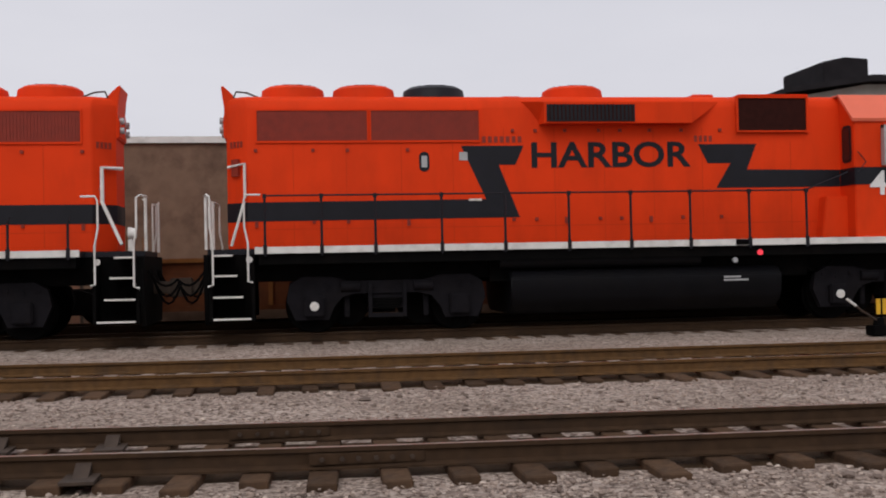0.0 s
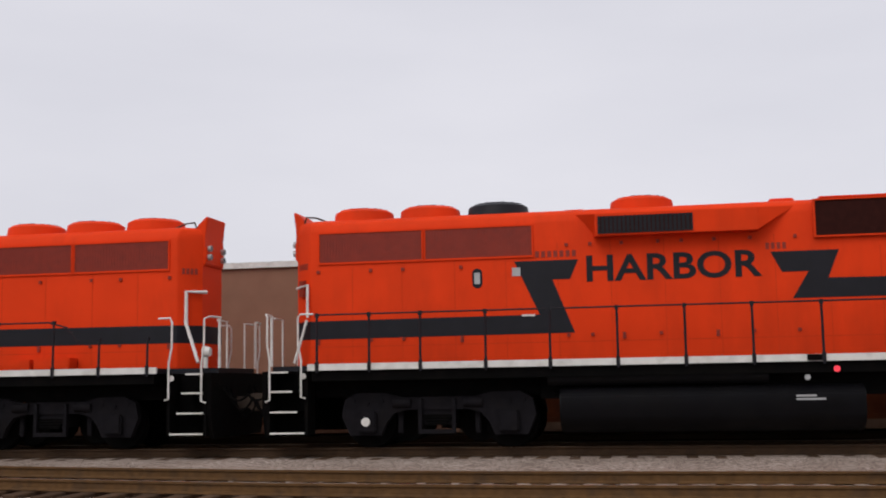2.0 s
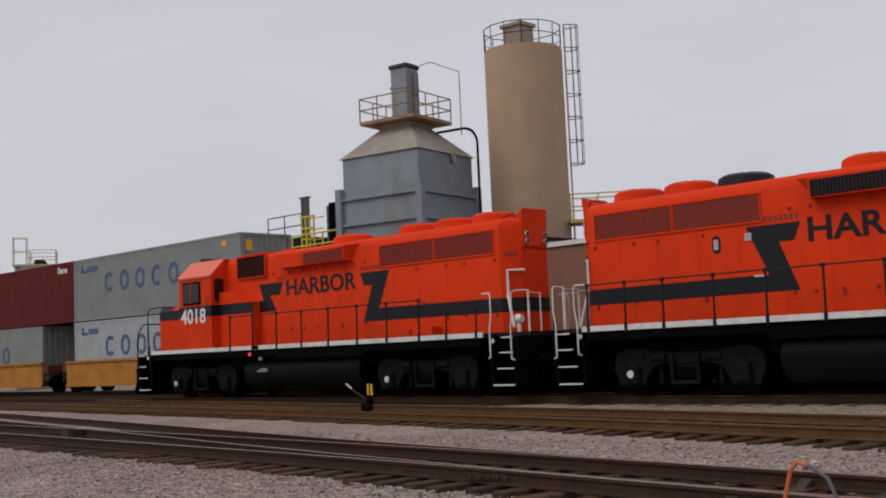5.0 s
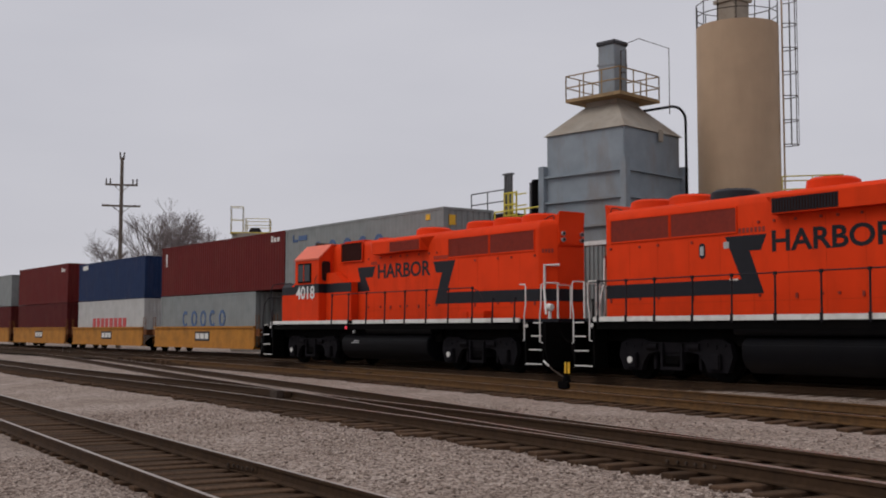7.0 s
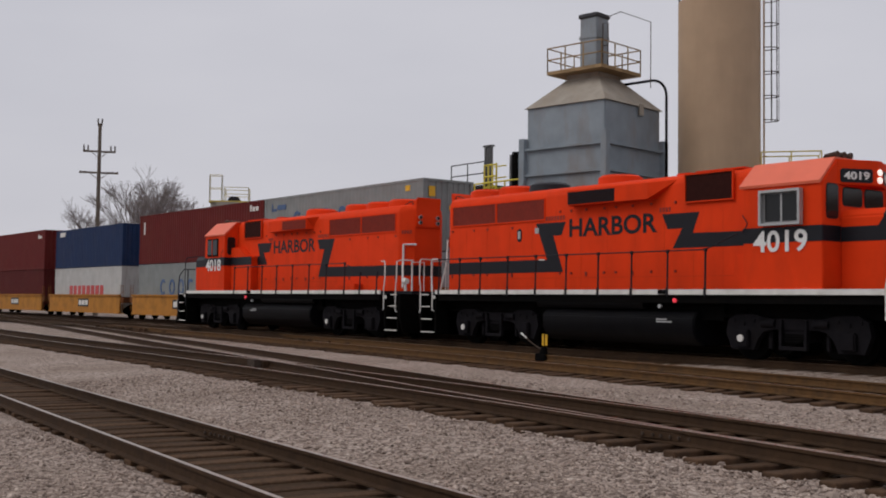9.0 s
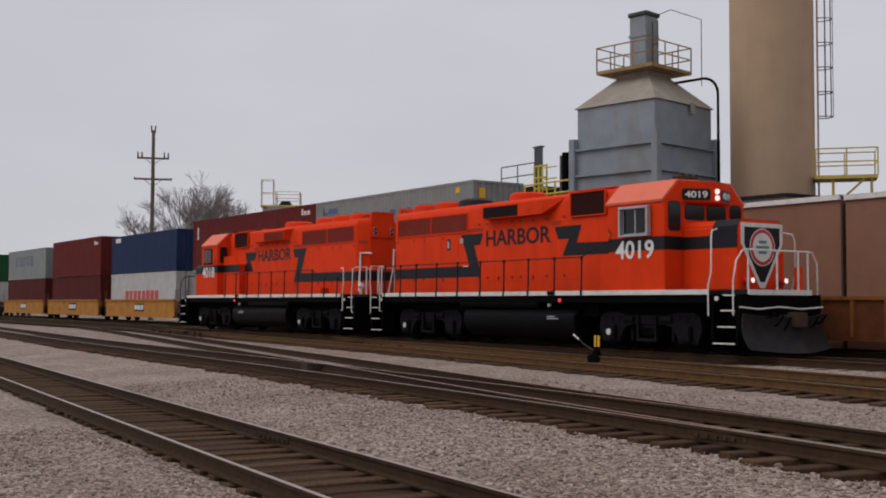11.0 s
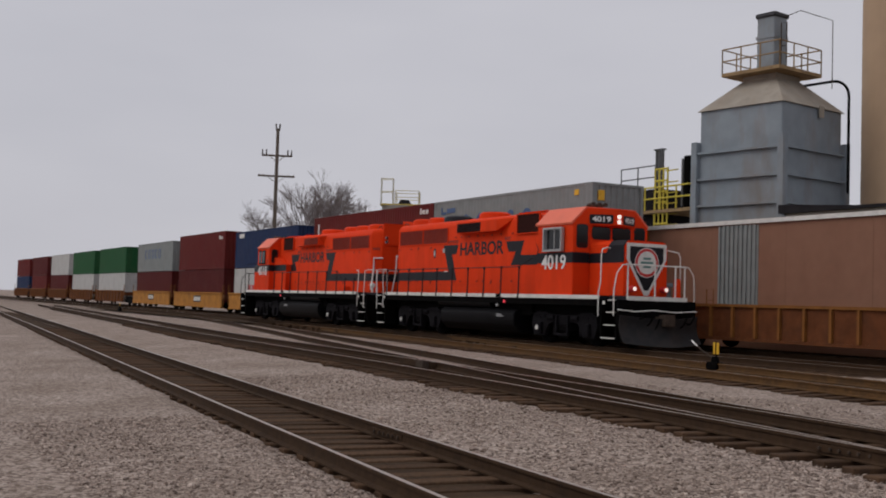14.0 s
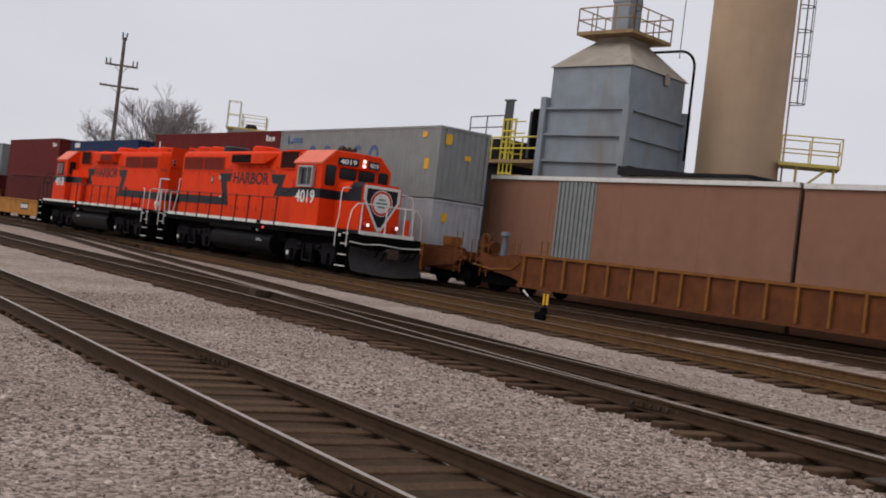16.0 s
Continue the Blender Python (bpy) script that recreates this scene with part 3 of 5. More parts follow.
    bm = bm_prism(B(), [(sx * -7.756, -0.907), (sx * -8.144, -0.527), (sx * -8.148, -0.52), (sx * -8.148, 0.52), (sx * -8.144, 0.527), (sx * -7.756, 0.907), (sx * -7.77, 0.87), (sx * -8.13, 0.5), (sx * -8.13, -0.5), (sx * -7.77, -0.87)], 2.115, 2.475, "z")
    part("rear_stripe_end", bm, BLACKP, loco)
    # cab
    xf, nw, nt = (6.15, 0.85, 3.36) if number == "4019" else (5.92, 0.96, 3.12)
    cabp = [(-1.5, 1.6), (-1.5, 3.92), (-0.98, 4.46), (0.98, 4.46), (1.5, 3.92), (1.5, 1.6)]
    cab = part("cab", bm_prism(B(), cabp, *X(4.06, xf), "x"), ORANGE, loco, "orange driver's cab with chamfered roof", bevel=0.02)
    part("cab_roof", bm_prism(B(), [(-1.54, 3.9), (-1.56, 3.96), (-1.0, 4.5), (1.0, 4.5), (1.56, 3.96), (1.54, 3.9), (0.97, 4.47), (-0.97, 4.47)], *X(4.0, xf - 0.03), "x"), ROOFP, cab, "pale pink-orange roof sheet")
    win = bm_box(B(), *X(4.64, 5.64), -1.53, -1.49, 3.06, 3.8)
    w = part("side_window", win, GREYP if number == "4019" else GRIME, cab, "sliding cab window")
    part("pane", bm_box(B(), *X(4.7, 5.12), -1.545, -1.53, 3.12, 3.74), DARKGLASS, w)
    part("pane", bm_box(B(), *X(5.16, 5.58), -1.55, -1.535, 3.12, 3.74), DARKGLASS, w)
    mul = bm_box(B(), *X(5.12, 5.16), -1.56, -1.53, 3.1, 3.76)
    part("window_bar", mul, GREYP if number == "4019" else ORANGE, w)
    if number == "4019":
        bm = bm_box(B(), *X(4.6, 5.68), -1.66, -1.53, 3.76, 3.82)
        for a, b in ((4.6, 4.66), (5.62, 5.68)):
            bm_box(bm, *X(a, b), -1.66, -1.53, 3.06, 3.82)
        bm_box(bm, *X(4.6, 5.68), -1.66, -1.53, 3.03, 3.08)
        part("wind_deflector", bm, GREYP, w)
    # cab front: two windscreens, a door window each side, angled number boards over them
    for s in (-1, 1):
        for nm, c, z, w, h in (("windscreen", 0.41, 3.655, 0.7, 0.37), ("front_door_window", 1.155, 3.53, 0.4, 0.72)):
            g = part(nm, bm_prism(B(), round_rect(s * c, z, w + 0.05, h + 0.05, 0.1), *X(xf - 0.01, xf + 0.012), "x"), BLACKP, cab, "rounded dark cab window")
            part("pane", bm_prism(B(), round_rect(s * c, z, w, h, 0.08), *X(xf + 0.012, xf + 0.018), "x"), DARKGLASS, g)
        g = part("rear_door_window", bm_prism(B(), round_rect(s * 1.2, 3.48, 0.36, 0.74, 0.1), *X(4.045, 4.065), "x"), BLACKP, cab, "rounded dark door window")
        part("pane", bm_prism(B(), round_rect(s * 1.2, 3.48, 0.28, 0.66, 0.08), *X(4.038, 4.045), "x"), DARKGLASS, g)
        part("rear_wall_stripe", bm_box(B(), *X(4.05, 4.07), min(s * 0.92, s * 1.5), max(s * 0.92, s * 1.5), 2.66, 3.0), BLACKP, cab)
        part("front_wall_stripe", bm_box(B(), *X(xf - 0.01, xf + 0.007), min(s * 0.86, s * 1.5), max(s * 0.86, s * 1.5), 2.66, 3.0), BLACKP, cab)
    front = part("number_housing", bm_prism(B(), [(sx * (xf - 0.05), -0.98), (sx * (xf), -0.98), (sx * (xf + 0.4), -0.13), (sx * (xf + 0.4), 0.13), (sx * (xf), 0.98), (sx * (xf - 0.05), 0.98)], 3.9, 4.45, "z"), ORANGE, cab, bevel=0.02)
    for s in (-1, 1):
        turn = math.degrees(math.atan2(s * 0.4, sx * 0.85))
        at = pose(sx * (xf + 0.2), s * 0.555, 0, 0, 0, turn)
        nb = part("number_board", bm_prism(B(), round_rect(0, 4.1, 0.78, 0.3, 0.06), -0.01, 0.016, "x"), BLACKP, front, at=at)
        writing("board_number", number, -0.31, 0.31, 4.01, 4.19, 0.016, NUMBER_WHITE, nb, bold=0.03, axis="x")
        part("rubber_strip", bm_box(B(), *X(xf, xf + 0.015), s * 0.87 - 0.012, s * 0.87 + 0.012, 3.1, 3.88), SEAM, cab)
    for z in (4.02, 4.19):
        part("headlight", bm_cyl(B(), (sx * (xf + 0.39), 0, z), (sx * (xf + 0.44), 0, z), 0.07, None, 16), HEADLAMP if number == "4019" else GREYP, front, "lit round headlight")
    for y, l in ((-0.25, 0.34), (0.0, 0.42), (0.25, 0.3)):
        part("horn_trumpet", bm_cyl(B(), (sx * (5.9 - l), y - 0.3, 4.62), (sx * 5.9, y - 0.3, 4.62), 0.025, 0.075, 10), STEEL_OLD, cab)
    part("horn_bracket", bm_box(B(), *X(5.55, 5.6), -0.6, 0.05, 4.49, 4.6), STEEL_OLD, cab)
    part("cab_stripe", bm_box(B(), *X(4.07, xf - 0.01), -1.512, -1.49, 2.66, 3.0), BLACKP, cab)
    lo, hi = X(4.36, 5.78)
    writing("cab_number", number, lo, hi, 2.44, 2.93, -1.514, NUMBER_WHITE, cab, "large white road number", bold=0.018)
    part("cab_handrail", bm_tube(B(), [(sx * 4.1, -1.56, 2.9), (sx * 4.25, -1.58, 3.1), (sx * 4.1, -1.56, 3.3)], 0.012), BLACKP, cab)
    part("electrical_cabinet", bm_prism(B(), P([(2.25, 1.6), (4.06, 1.6), (4.06, 3.4), (3.4, 3.4), (2.75, 3.0), (2.25, 3.0)]) if number == "4018" else P([(3.5, 1.62), (4.06, 1.62), (4.06, 2.45), (3.6, 2.45)]), -1.2, -0.9, "y"), ORANGE, loco, bevel=0.02)
    if number == "4018":
        part("cabinet_stripe", bm_box(B(), *X(2.24, 4.06), -1.206, -1.199, 2.66, 3.0), BLACKP, loco)
    # short nose
    nose = [(-nw, 1.6), (-nw, nt - 0.16), (0.12 - nw, nt), (nw - 0.12, nt), (nw, nt - 0.16), (nw, 1.6)]
    ns = part("short_nose", bm_prism(B(), nose, *X(xf - 0.02, 8.0), "x"), ORANGE, loco, bevel=0.04)
    part("nose_stripe", bm_prism(B(), P([(xf + 0.01, 2.66), (7.96, 2.66), (7.96, nt - 0.17), (7.2, nt - 0.17), (7.05, 2.98), (xf + 0.01, 2.98)]), -nw - 0.008, -nw + 0.01, "y"), BLACKP, ns)
    part("nose_top_paint", bm_box(B(), *X(7.15, 7.96), 0.14 - nw, nw - 0.14, nt - 0.005, nt + 0.006), BLACKP, ns)
    part("nose_shoulder_paint", bm_prism(B(), [(-nw - 0.008, nt - 0.19), (-nw - 0.006, nt - 0.155), (0.117 - nw, nt + 0.006), (0.14 - nw, nt + 0.006), (0.13 - nw, nt - 0.01), (0.01 - nw, nt - 0.18)], *X(7.18, 7.96), "x"), BLACKP, ns)
    tri = [(-0.78, nt - 0.08), (0.78, nt - 0.08), (0.78, 2.78), (0.09, 1.66), (-0.09, 1.66), (-0.78, 2.78)]
    shrink = [(y * 0.84, 2.62 + (z - 2.62) * 0.84) for y, z in tri]
    part("nose_panel_border", bm_prism(B(), tri, *X(8.0, 8.01), "x"), WHITEP, ns, "white border of the nose panel")
    part("nose_panel", bm_prism(B(), shrink, *X(8.01, 8.016), "x"), BLACKP, ns)
    for r, m, o, nm in ((0.47, WHITEP, 0.0195, "emblem_edge"), (0.445, SIGNRED, 0.022, "emblem_ring"), (0.36, WHITEP, 0.025, "emblem_disc")):
        part(nm, bm_cyl(B(), (sx * (8.0 + o - 0.004), 0, 2.68), (sx * (8.0 + o), 0, 2.68), r, None, 28), m, ns)
    for z, h in ((2.81, 0.15), (2.68, 0.24), (2.55, 0.15)):
        part("emblem_bar", bm_box(B(), *X(8.024, 8.029), -h, h, z - 0.035, z + 0.035), TEALP, ns)
    for y in (-0.62, 0.62):
        part("ditch_light", bm_cyl(B(), (sx * 8.225, y, 1.85), (sx * 8.245, y, 1.85), 0.062, None, 14), HEADLAMP if number == "4019" else GREYP, part("ditch_light_housing", bm_cyl(B(), (sx * 8.0, y, 1.85), (sx * 8.23, y, 1.85), 0.09, 0.1, 14), SIGNRED, loco), "small lit lamp")
    # handrails: dark posts along the side, white ones at the steps
    posts = (-7.43, -6.4, -5.41, -4.17, -2.97, -1.74, -0.53, 0.65, 1.84, 3.01)
    for s in (-1, 1):
        hr = part("side_handrail", bm_tube(B(), [(sx * -7.45, s * 1.54, 2.56), (sx * 3.0, s * 1.54, 2.56), (sx * 3.9, s * 1.5, 2.9)] if number == "4019" else [(sx * -6.0, s * 1.54, 2.1), (sx * -5.7, s * 1.54, 2.45), (sx * -5.3, s * 1.54, 2.56), (sx * 3.0, s * 1.54, 2.56)], 0.017), BLACKP, loco)
        for q in posts:
            zt = 2.56 if number == "4019" or q > -5.5 else 2.2
            bm = bm_tube(B(), [(sx * q, s * 1.555, 1.45), (sx * q, s * 1.54, zt)], 0.024)
            bm_box(bm, sx * q - 0.035, sx * q + 0.035, s * 1.56 - 0.02, s * 1.56 + 0.02, 1.48, 1.66)
            bm_box(bm, sx * q - 0.035, sx * q + 0.035, s * 1.54 - 0.03, s * 1.54 + 0.03, zt - 0.05, zt + 0.03)
            part("handrail_post", bm, BLACKP, loco)
    for s in (-1, 1):
        q = -7.8 if number == "4019" else -7.95
        part("step_handrail", bm_tube(B(), [(sx * (q + 0.3), s * 1.53, 2.58), (sx * (q + 0.04), s * 1.56, 2.58), (sx * q, s * 1.57, 2.5), (sx * q, s * 1.57, 2.0), (sx * (q + 0.06), s * 1.57, 1.7), (sx * (q + 0.06), s * 1.57, 1.0), (sx * (q + 0.14), s * 1.55, 0.98)], 0.02), WHITEP, loco, "white bent step handrail")
        q = -8.42 - far
        part("step_handrail", bm_tube(B(), [(sx * (q - 0.12), s * 1.0, 2.6), (sx * (q - 0.06), s * 1.45, 2.6), (sx * q, s * 1.56, 2.55), (sx * q, s * 1.57, 2.0), (sx * (q + 0.05), s * 1.57, 1.7), (sx * (q + 0.05), s * 1.57, 0.95), (sx * (q - 0.04), s * 1.55, 0.92)], 0.02), WHITEP, loco, "white bent step handrail")
        part("step_handrail", bm_tube(B(), [(sx * (q - 0.1), s * 1.02, 2.6), (sx * (q - 0.1), s * 1.02, 1.6)], 0.03), WHITEP, loco)
        for pts in ([(7.3, 0.88, 3.12), (7.62, 1.2, 3.12), (7.74, 1.5, 3.06), (7.76, 1.56, 2.9), (7.76, 1.57, 2.05), (7.66, 1.57, 1.7), (7.66, 1.57, 0.98)],
                    [(8.52, 1.1, 2.58), (8.5, 1.3, 2.56), (8.48, 1.5, 2.3), (8.44, 1.57, 1.8), (8.44, 1.57, 1.0)]):
            part("step_handrail", bm_tube(B(), [(sx * x, s * y, z) for x, y, z in pts], 0.02), WHITEP if number == "4019" else BLACKP, loco, "bent step handrail")
    for s in (-1, 1):
        er = bm_tube(B(), [(sx * (-8.47 - far), s * 1.0, 2.55), (sx * (-8.47 - far), s * 0.5, 2.55), (sx * (-8.47 - far), s * 0.5, 1.6)], 0.018)
        part("end_handrail", er, WHITEP, loco, "white end-platform handrail")
    rail_f = part("front_rail", bm_tube(B(), [(sx * 8.5, -1.16, 2.58), (sx * 8.5, 1.16, 2.58)], 0.024), WHITEP if number == "4019" else BLACKP, loco, "front handrail")
    for y in (-1.1, -0.05, 0.75, 1.12):
        part("rail_post", bm_tube(B(), [(sx * 8.5, y, 1.6), (sx * 8.5, y, 2.58)], 0.026), WHITEP if number == "4019" else BLACKP, rail_f)
    part("fire_bottle", bm_cyl(B(), (sx * 8.35, 0.95, 1.62), (sx * 8.35, 0.95, 2.2), 0.12, 0.1, 14), ORANGE, loco)
    # steps in the corners
    for x0 in (-8.42 - far, 7.72):
        for s in (-1, 1):
            well = bm_box(B(), *X(x0, x0 + 0.76), s * 1.0 - 0.02, s * 1.0 + 0.02, 0.28, 1.5)
            bm_box(well, *X(x0 - 0.03, x0 + 0.03), min(s * 1.0, s * 1.5), max(s * 1.0, s * 1.5), 0.28, 1.5)
            bm_box(well, *X(x0 + 0.73, x0 + 0.79), min(s * 1.0, s * 1.5), max(s * 1.0, s * 1.5), 0.28, 1.5)
            st = part("step_well", well, GRIME, loco)
            for z, w in ((0.34, 0.72), (0.74, 0.58), (1.13, 0.48), (1.5, 0.4)):
                a, b = (x0 + 0.04, x0 + w) if x0 < 0 else (x0 + 0.76 - w, x0 + 0.72)
                tread = part("step", bm_box(B(), *X(a, b), min(s * 1.05, s * 1.5), max(s * 1.05, s * 1.5), z - 0.04, z - 0.005), GRIME, st)
                part("step_edge", bm_box(B(), *X(a, b), s * 1.515 - 0.012, s * 1.515 + 0.012, z - 0.038, z - 0.004), WHITEP, tread, "white step edge")
            part("sill_disc", bm_cyl(B(), (sx * (x0 + 0.45 + (0.25 if x0 < 0 else -0.3)), s * 1.50, 1.40), (sx * (x0 + 0.45 + (0.25 if x0 < 0 else -0.3)), s * 1.525, 1.40), 0.06, None, 14), WHITEP, st)
    # pilot plates and couplers
    for xe, d in ((-8.5 - far, -1), (8.55, 1)):
        bm = bm_prism(B(), [(-1.5, 1.5), (1.5, 1.5), (1.5, 0.75), (1.35, 0.22), (-1.35, 0.22), (-1.5, 0.75)], *X(xe - 0.04, xe + 0.04), "x")
        pl = part("pilot", bm, GRIME, loco, "black pilot plate")
        if d > 0:
            part("pilot_stripe", bm_box(B(), *X(xe - 0.02, xe + 0.05), -1.16, 1.16, 1.49, 1.62), WHITEP, loco)
            part("snow_plough", plough_mesh(sx, xe), PLOUGH, loco, "dark grey curved snow plough")
        cp = bm_box(B(), *X(min(xe, xe + d * 0.5), max(xe, xe + d * 0.5)), -0.1, 0.1, 0.78, 1.02)
        bm_box(cp, *X(min(xe + d * 0.36, xe + d * 0.66), max(xe + d * 0.36, xe + d * 0.66)), -0.2, 0.2, 0.72, 1.08)
        part("coupler", cp, STEEL_OLD, loco, "rusty knuckle coupler", bevel=0.02)
        for k, (y, lab) in enumerate(((-0.95, 0.25), (-0.7, 0.45), (-0.45, 0.6), (0.6, 0.5), (0.9, 0.4))):
            pts = [(sx * (xe + d * (0.03 + 0.55 * u)), y + 0.1 * u, 1.25 - math.sin(u * math.pi * 0.9) * lab - 0.1 * u) for u in [j / 7 for j in range(8)]]
            part("air_hose", bm_tube(B(), pts, 0.024), GRIME, loco)
    part("cut_lever", bm_tube(B(), [(sx * 8.62, -1.55, 1.2), (sx * 8.72, -1.0, 1.15), (sx * 8.75, -0.3, 1.2), (sx * 8.72, 0.6, 1.15), (sx * 8.65, 1.5, 1.2)], 0.02), WHITEP, loco)
    # rear corner: white handrail frame and brake wheel lever
    if number == "4018":
        part("white_grab_frame", bm_tube(B(), [(sx * -7.92, -0.82, 2.5), (sx * -7.92, -0.82, 3.16), (sx * -8.24, -0.52, 3.16)], 0.04), WHITEP, loco)
        part("brace", bm_tube(B(), [(sx * -7.92, -0.84, 2.52), (sx * -8.3, -1.1, 1.72)], 0.035), WHITEP, loco)
        part("hand_brake", bm_cyl(B(), (sx * -8.42, -1.1, 1.92), (sx * -8.56, -1.1, 1.92), 0.12, 0.09, 16), WHITEP, loco, "white drum")
        part("brake_bracket", bm_tube(B(), [(sx * -8.46, -1.1, 1.6), (sx * -8.46, -1.1, 1.9)], 0.05), WHITEP, loco)
    else:
        part("corner_grab_iron", bm_tube(B(), [(sx * -8.12, -0.62, 3.16), (sx * -7.8, -0.95, 3.2), (sx * -7.8, -0.97, 2.55)], 0.028), WHITEP, loco)
        part("brace", bm_tube(B(), [(sx * -7.81, -0.97, 2.5), (sx * -8.06, -1.0, 1.66)], 0.028), WHITEP, loco)
        part("class_lamp", bm_box(B(), -0.09, 0.09, -0.06, 0.0, 2.98, 3.3), ORANGE_DEEP, loco, at=pose(sx * -7.95, -0.714, 0, 0, 0, sx * -44.5))
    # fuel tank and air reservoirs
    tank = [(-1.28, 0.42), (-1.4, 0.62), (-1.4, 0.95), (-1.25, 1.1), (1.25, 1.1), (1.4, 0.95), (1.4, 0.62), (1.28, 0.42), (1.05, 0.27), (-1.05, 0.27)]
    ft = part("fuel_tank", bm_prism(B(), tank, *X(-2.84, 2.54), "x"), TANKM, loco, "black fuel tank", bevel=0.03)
    notice = B()
    for k, (a, b) in enumerate(((1.35, 1.7), (1.35, 1.85))):
        bm_box(notice, *X(a, b), -1.41, -1.4, 0.88 - k * 0.06, 0.915 - k * 0.06)
    part("notice", notice, GREYP, ft)
    for s in (-1, 1):
        part("air_reservoir", bm_cyl(B(), (sx * -3.05, s * 1.28, 1.28), (sx * 0.9, s * 1.28, 1.28), 0.14, None, 18), TANKM, loco)
    part("fuel_gauge", bm_cyl(B(), (sx * 1.55, -1.45, 1.22), (sx * 1.55, -1.52, 1.22), 0.05, None, 14), GREYP, loco)
    # emission is added to the red so the button shows bright
    part("emergency_cutoff", bm_cyl(B(), (sx * 2.05, -1.5, 1.36), (sx * 2.05, -1.54, 1.36), 0.055, None, 14), REDGLOW, loco, "small red button with added glow")
    part("sill_fitting", bm_box(B(), *X(1.55, 1.85), -1.575, -1.56, 1.51, 1.62), GRIME, loco)
    part("sill_plate", bm_box(B(), *X(-1.2, -1.08), -1.45, -1.42, 1.34, 1.38), WHITEP, loco)
    wheels = []
    for q in (-5.18, 5.18):
        _, w = build_truck(loco, q)
        wheels += w
    for q in (-3.2, 3.0):
        part("traction_cable", bm_tube(B(), [(q, -1.0, 1.3), (q + 0.25, -1.1, 1.0), (q + 0.55, -1.05, 0.95), (q + 0.8, -1.0, 1.2)], 0.03), GRIME, loco)
    return loco, wheels


ROOFP = material("pale_roof_orange", (0.80, 0.16, 0.085), 0.5, vary=0.06, scale=2)
PLOUGH = material("plough_worn_black", (0.016, 0.015, 0.016), 0.55, vary=0.3, scale=4, stain=(0.035, 0.022, 0.015), stain_amt=0.5, stain_scale=2.0, spec=0.2)
SIGNRED = material("emblem_red", (0.55, 0.03, 0.03), 0.5)
TEALP = material("emblem_teal", (0.10, 0.22, 0.20), 0.5)
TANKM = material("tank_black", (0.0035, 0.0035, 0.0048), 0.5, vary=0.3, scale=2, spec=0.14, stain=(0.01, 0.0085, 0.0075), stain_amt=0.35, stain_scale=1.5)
X19, X18 = -8.15, -26.48
loco_19, wheels_19 = build_locomotive("4019", 1, X19, True)
loco_18, wheels_18 = build_locomotive("4018", -1, X18, False)


# ---- double-stack cars on the far track ----
def container_paint(name, color, rust=0.25):
    return material(name, color, 0.65, spec=0.1, vary=0.1, scale=2, stain=(0.16, 0.085, 0.05), stain_amt=rust, stain_scale=0.9, streak=0.4)


def build_container(x0, x1, z0, h, mat, label, ribs=True, y=26.65):
    c = thing("container", label, "shipping container", pose(x0, y, z0), "stacked containers")
    L, hw = x1 - x0, 1.22
    n = max(6, int(L / 0.28))

    def wave(s, a, b, depth):
        pts = []
        for i in range(n):
            u = a + (b - a) * i / n
            w = (b - a) / n
            pts += [(u, s), (u + w * 0.35, s), (u + w * 0.5, s + depth), (u + w * 0.85, s + depth)]
        return pts + [(b, s)]
    for s in (-1, 1):
        d = -s * 0.016 if ribs else -s * 0.004
        line = wave(s * (hw - 0.01), 0.1, L - 0.1, d)
        back = [(L - 0.1, s * (hw - 0.06)), (0.1, s * (hw - 0.06))]
        part("side_panel", bm_prism(B(), line + back, 0.16, h - 0.1, "z"), mat, c)
    for q, d in ((0.02, 1), (L - 0.02, -1)):
        pts = []
        for k in range(8):
            y0 = -1.12 + k * 0.28
            pts += [(q, y0), (q, y0 + 0.12), (q + d * 0.04, y0 + 0.16), (q + d * 0.04, y0 + 0.24)]
        bm = bm_prism(B(), pts + [(q + d * 0.07, 1.12), (q + d * 0.07, -1.12)], 0.16, h - 0.1, "z")
        part("end_panel", bm, mat, c)
    part("roof", bm_box(B(), 0.05, L - 0.05, -hw + 0.04, hw - 0.04, h - 0.05, h - 0.01), mat, c)
    fr = B()
    for s in (-1, 1):
        bm_box(fr, 0, L, s * (hw - 0.04) - 0.04, s * (hw - 0.04) + 0.04, 0, 0.16)
        bm_box(fr, 0, L, s * (hw - 0.04) - 0.04, s * (hw - 0.04) + 0.04, h - 0.1, h)
    for q in (0.05, L - 0.05):
        bm_box(fr, q - 0.05, q + 0.05, -hw + 0.08, hw - 0.08, 0, 0.16)
        bm_box(fr, q - 0.05, q + 0.05, -hw + 0.08, hw - 0.08, h - 0.1, h)
    part("frame", fr, mat, c)
    for q in (0, L - 0.16):
        for s in (-1, 1):
            part("corner_post", bm_box(B(), q, q + 0.16, s * (hw - 0.06) - 0.065, s * (hw - 0.06) + 0.065, 0.12, h - 0.1), mat, c)
            for z in (0, h - 0.12):
                part("corner_casting", bm_box(B(), q - 0.004, q + 0.17, s * (hw - 0.06) - 0.075, s * (hw - 0.06) + 0.075, z - 0.002, z + 0.12), mat, c)
    return c


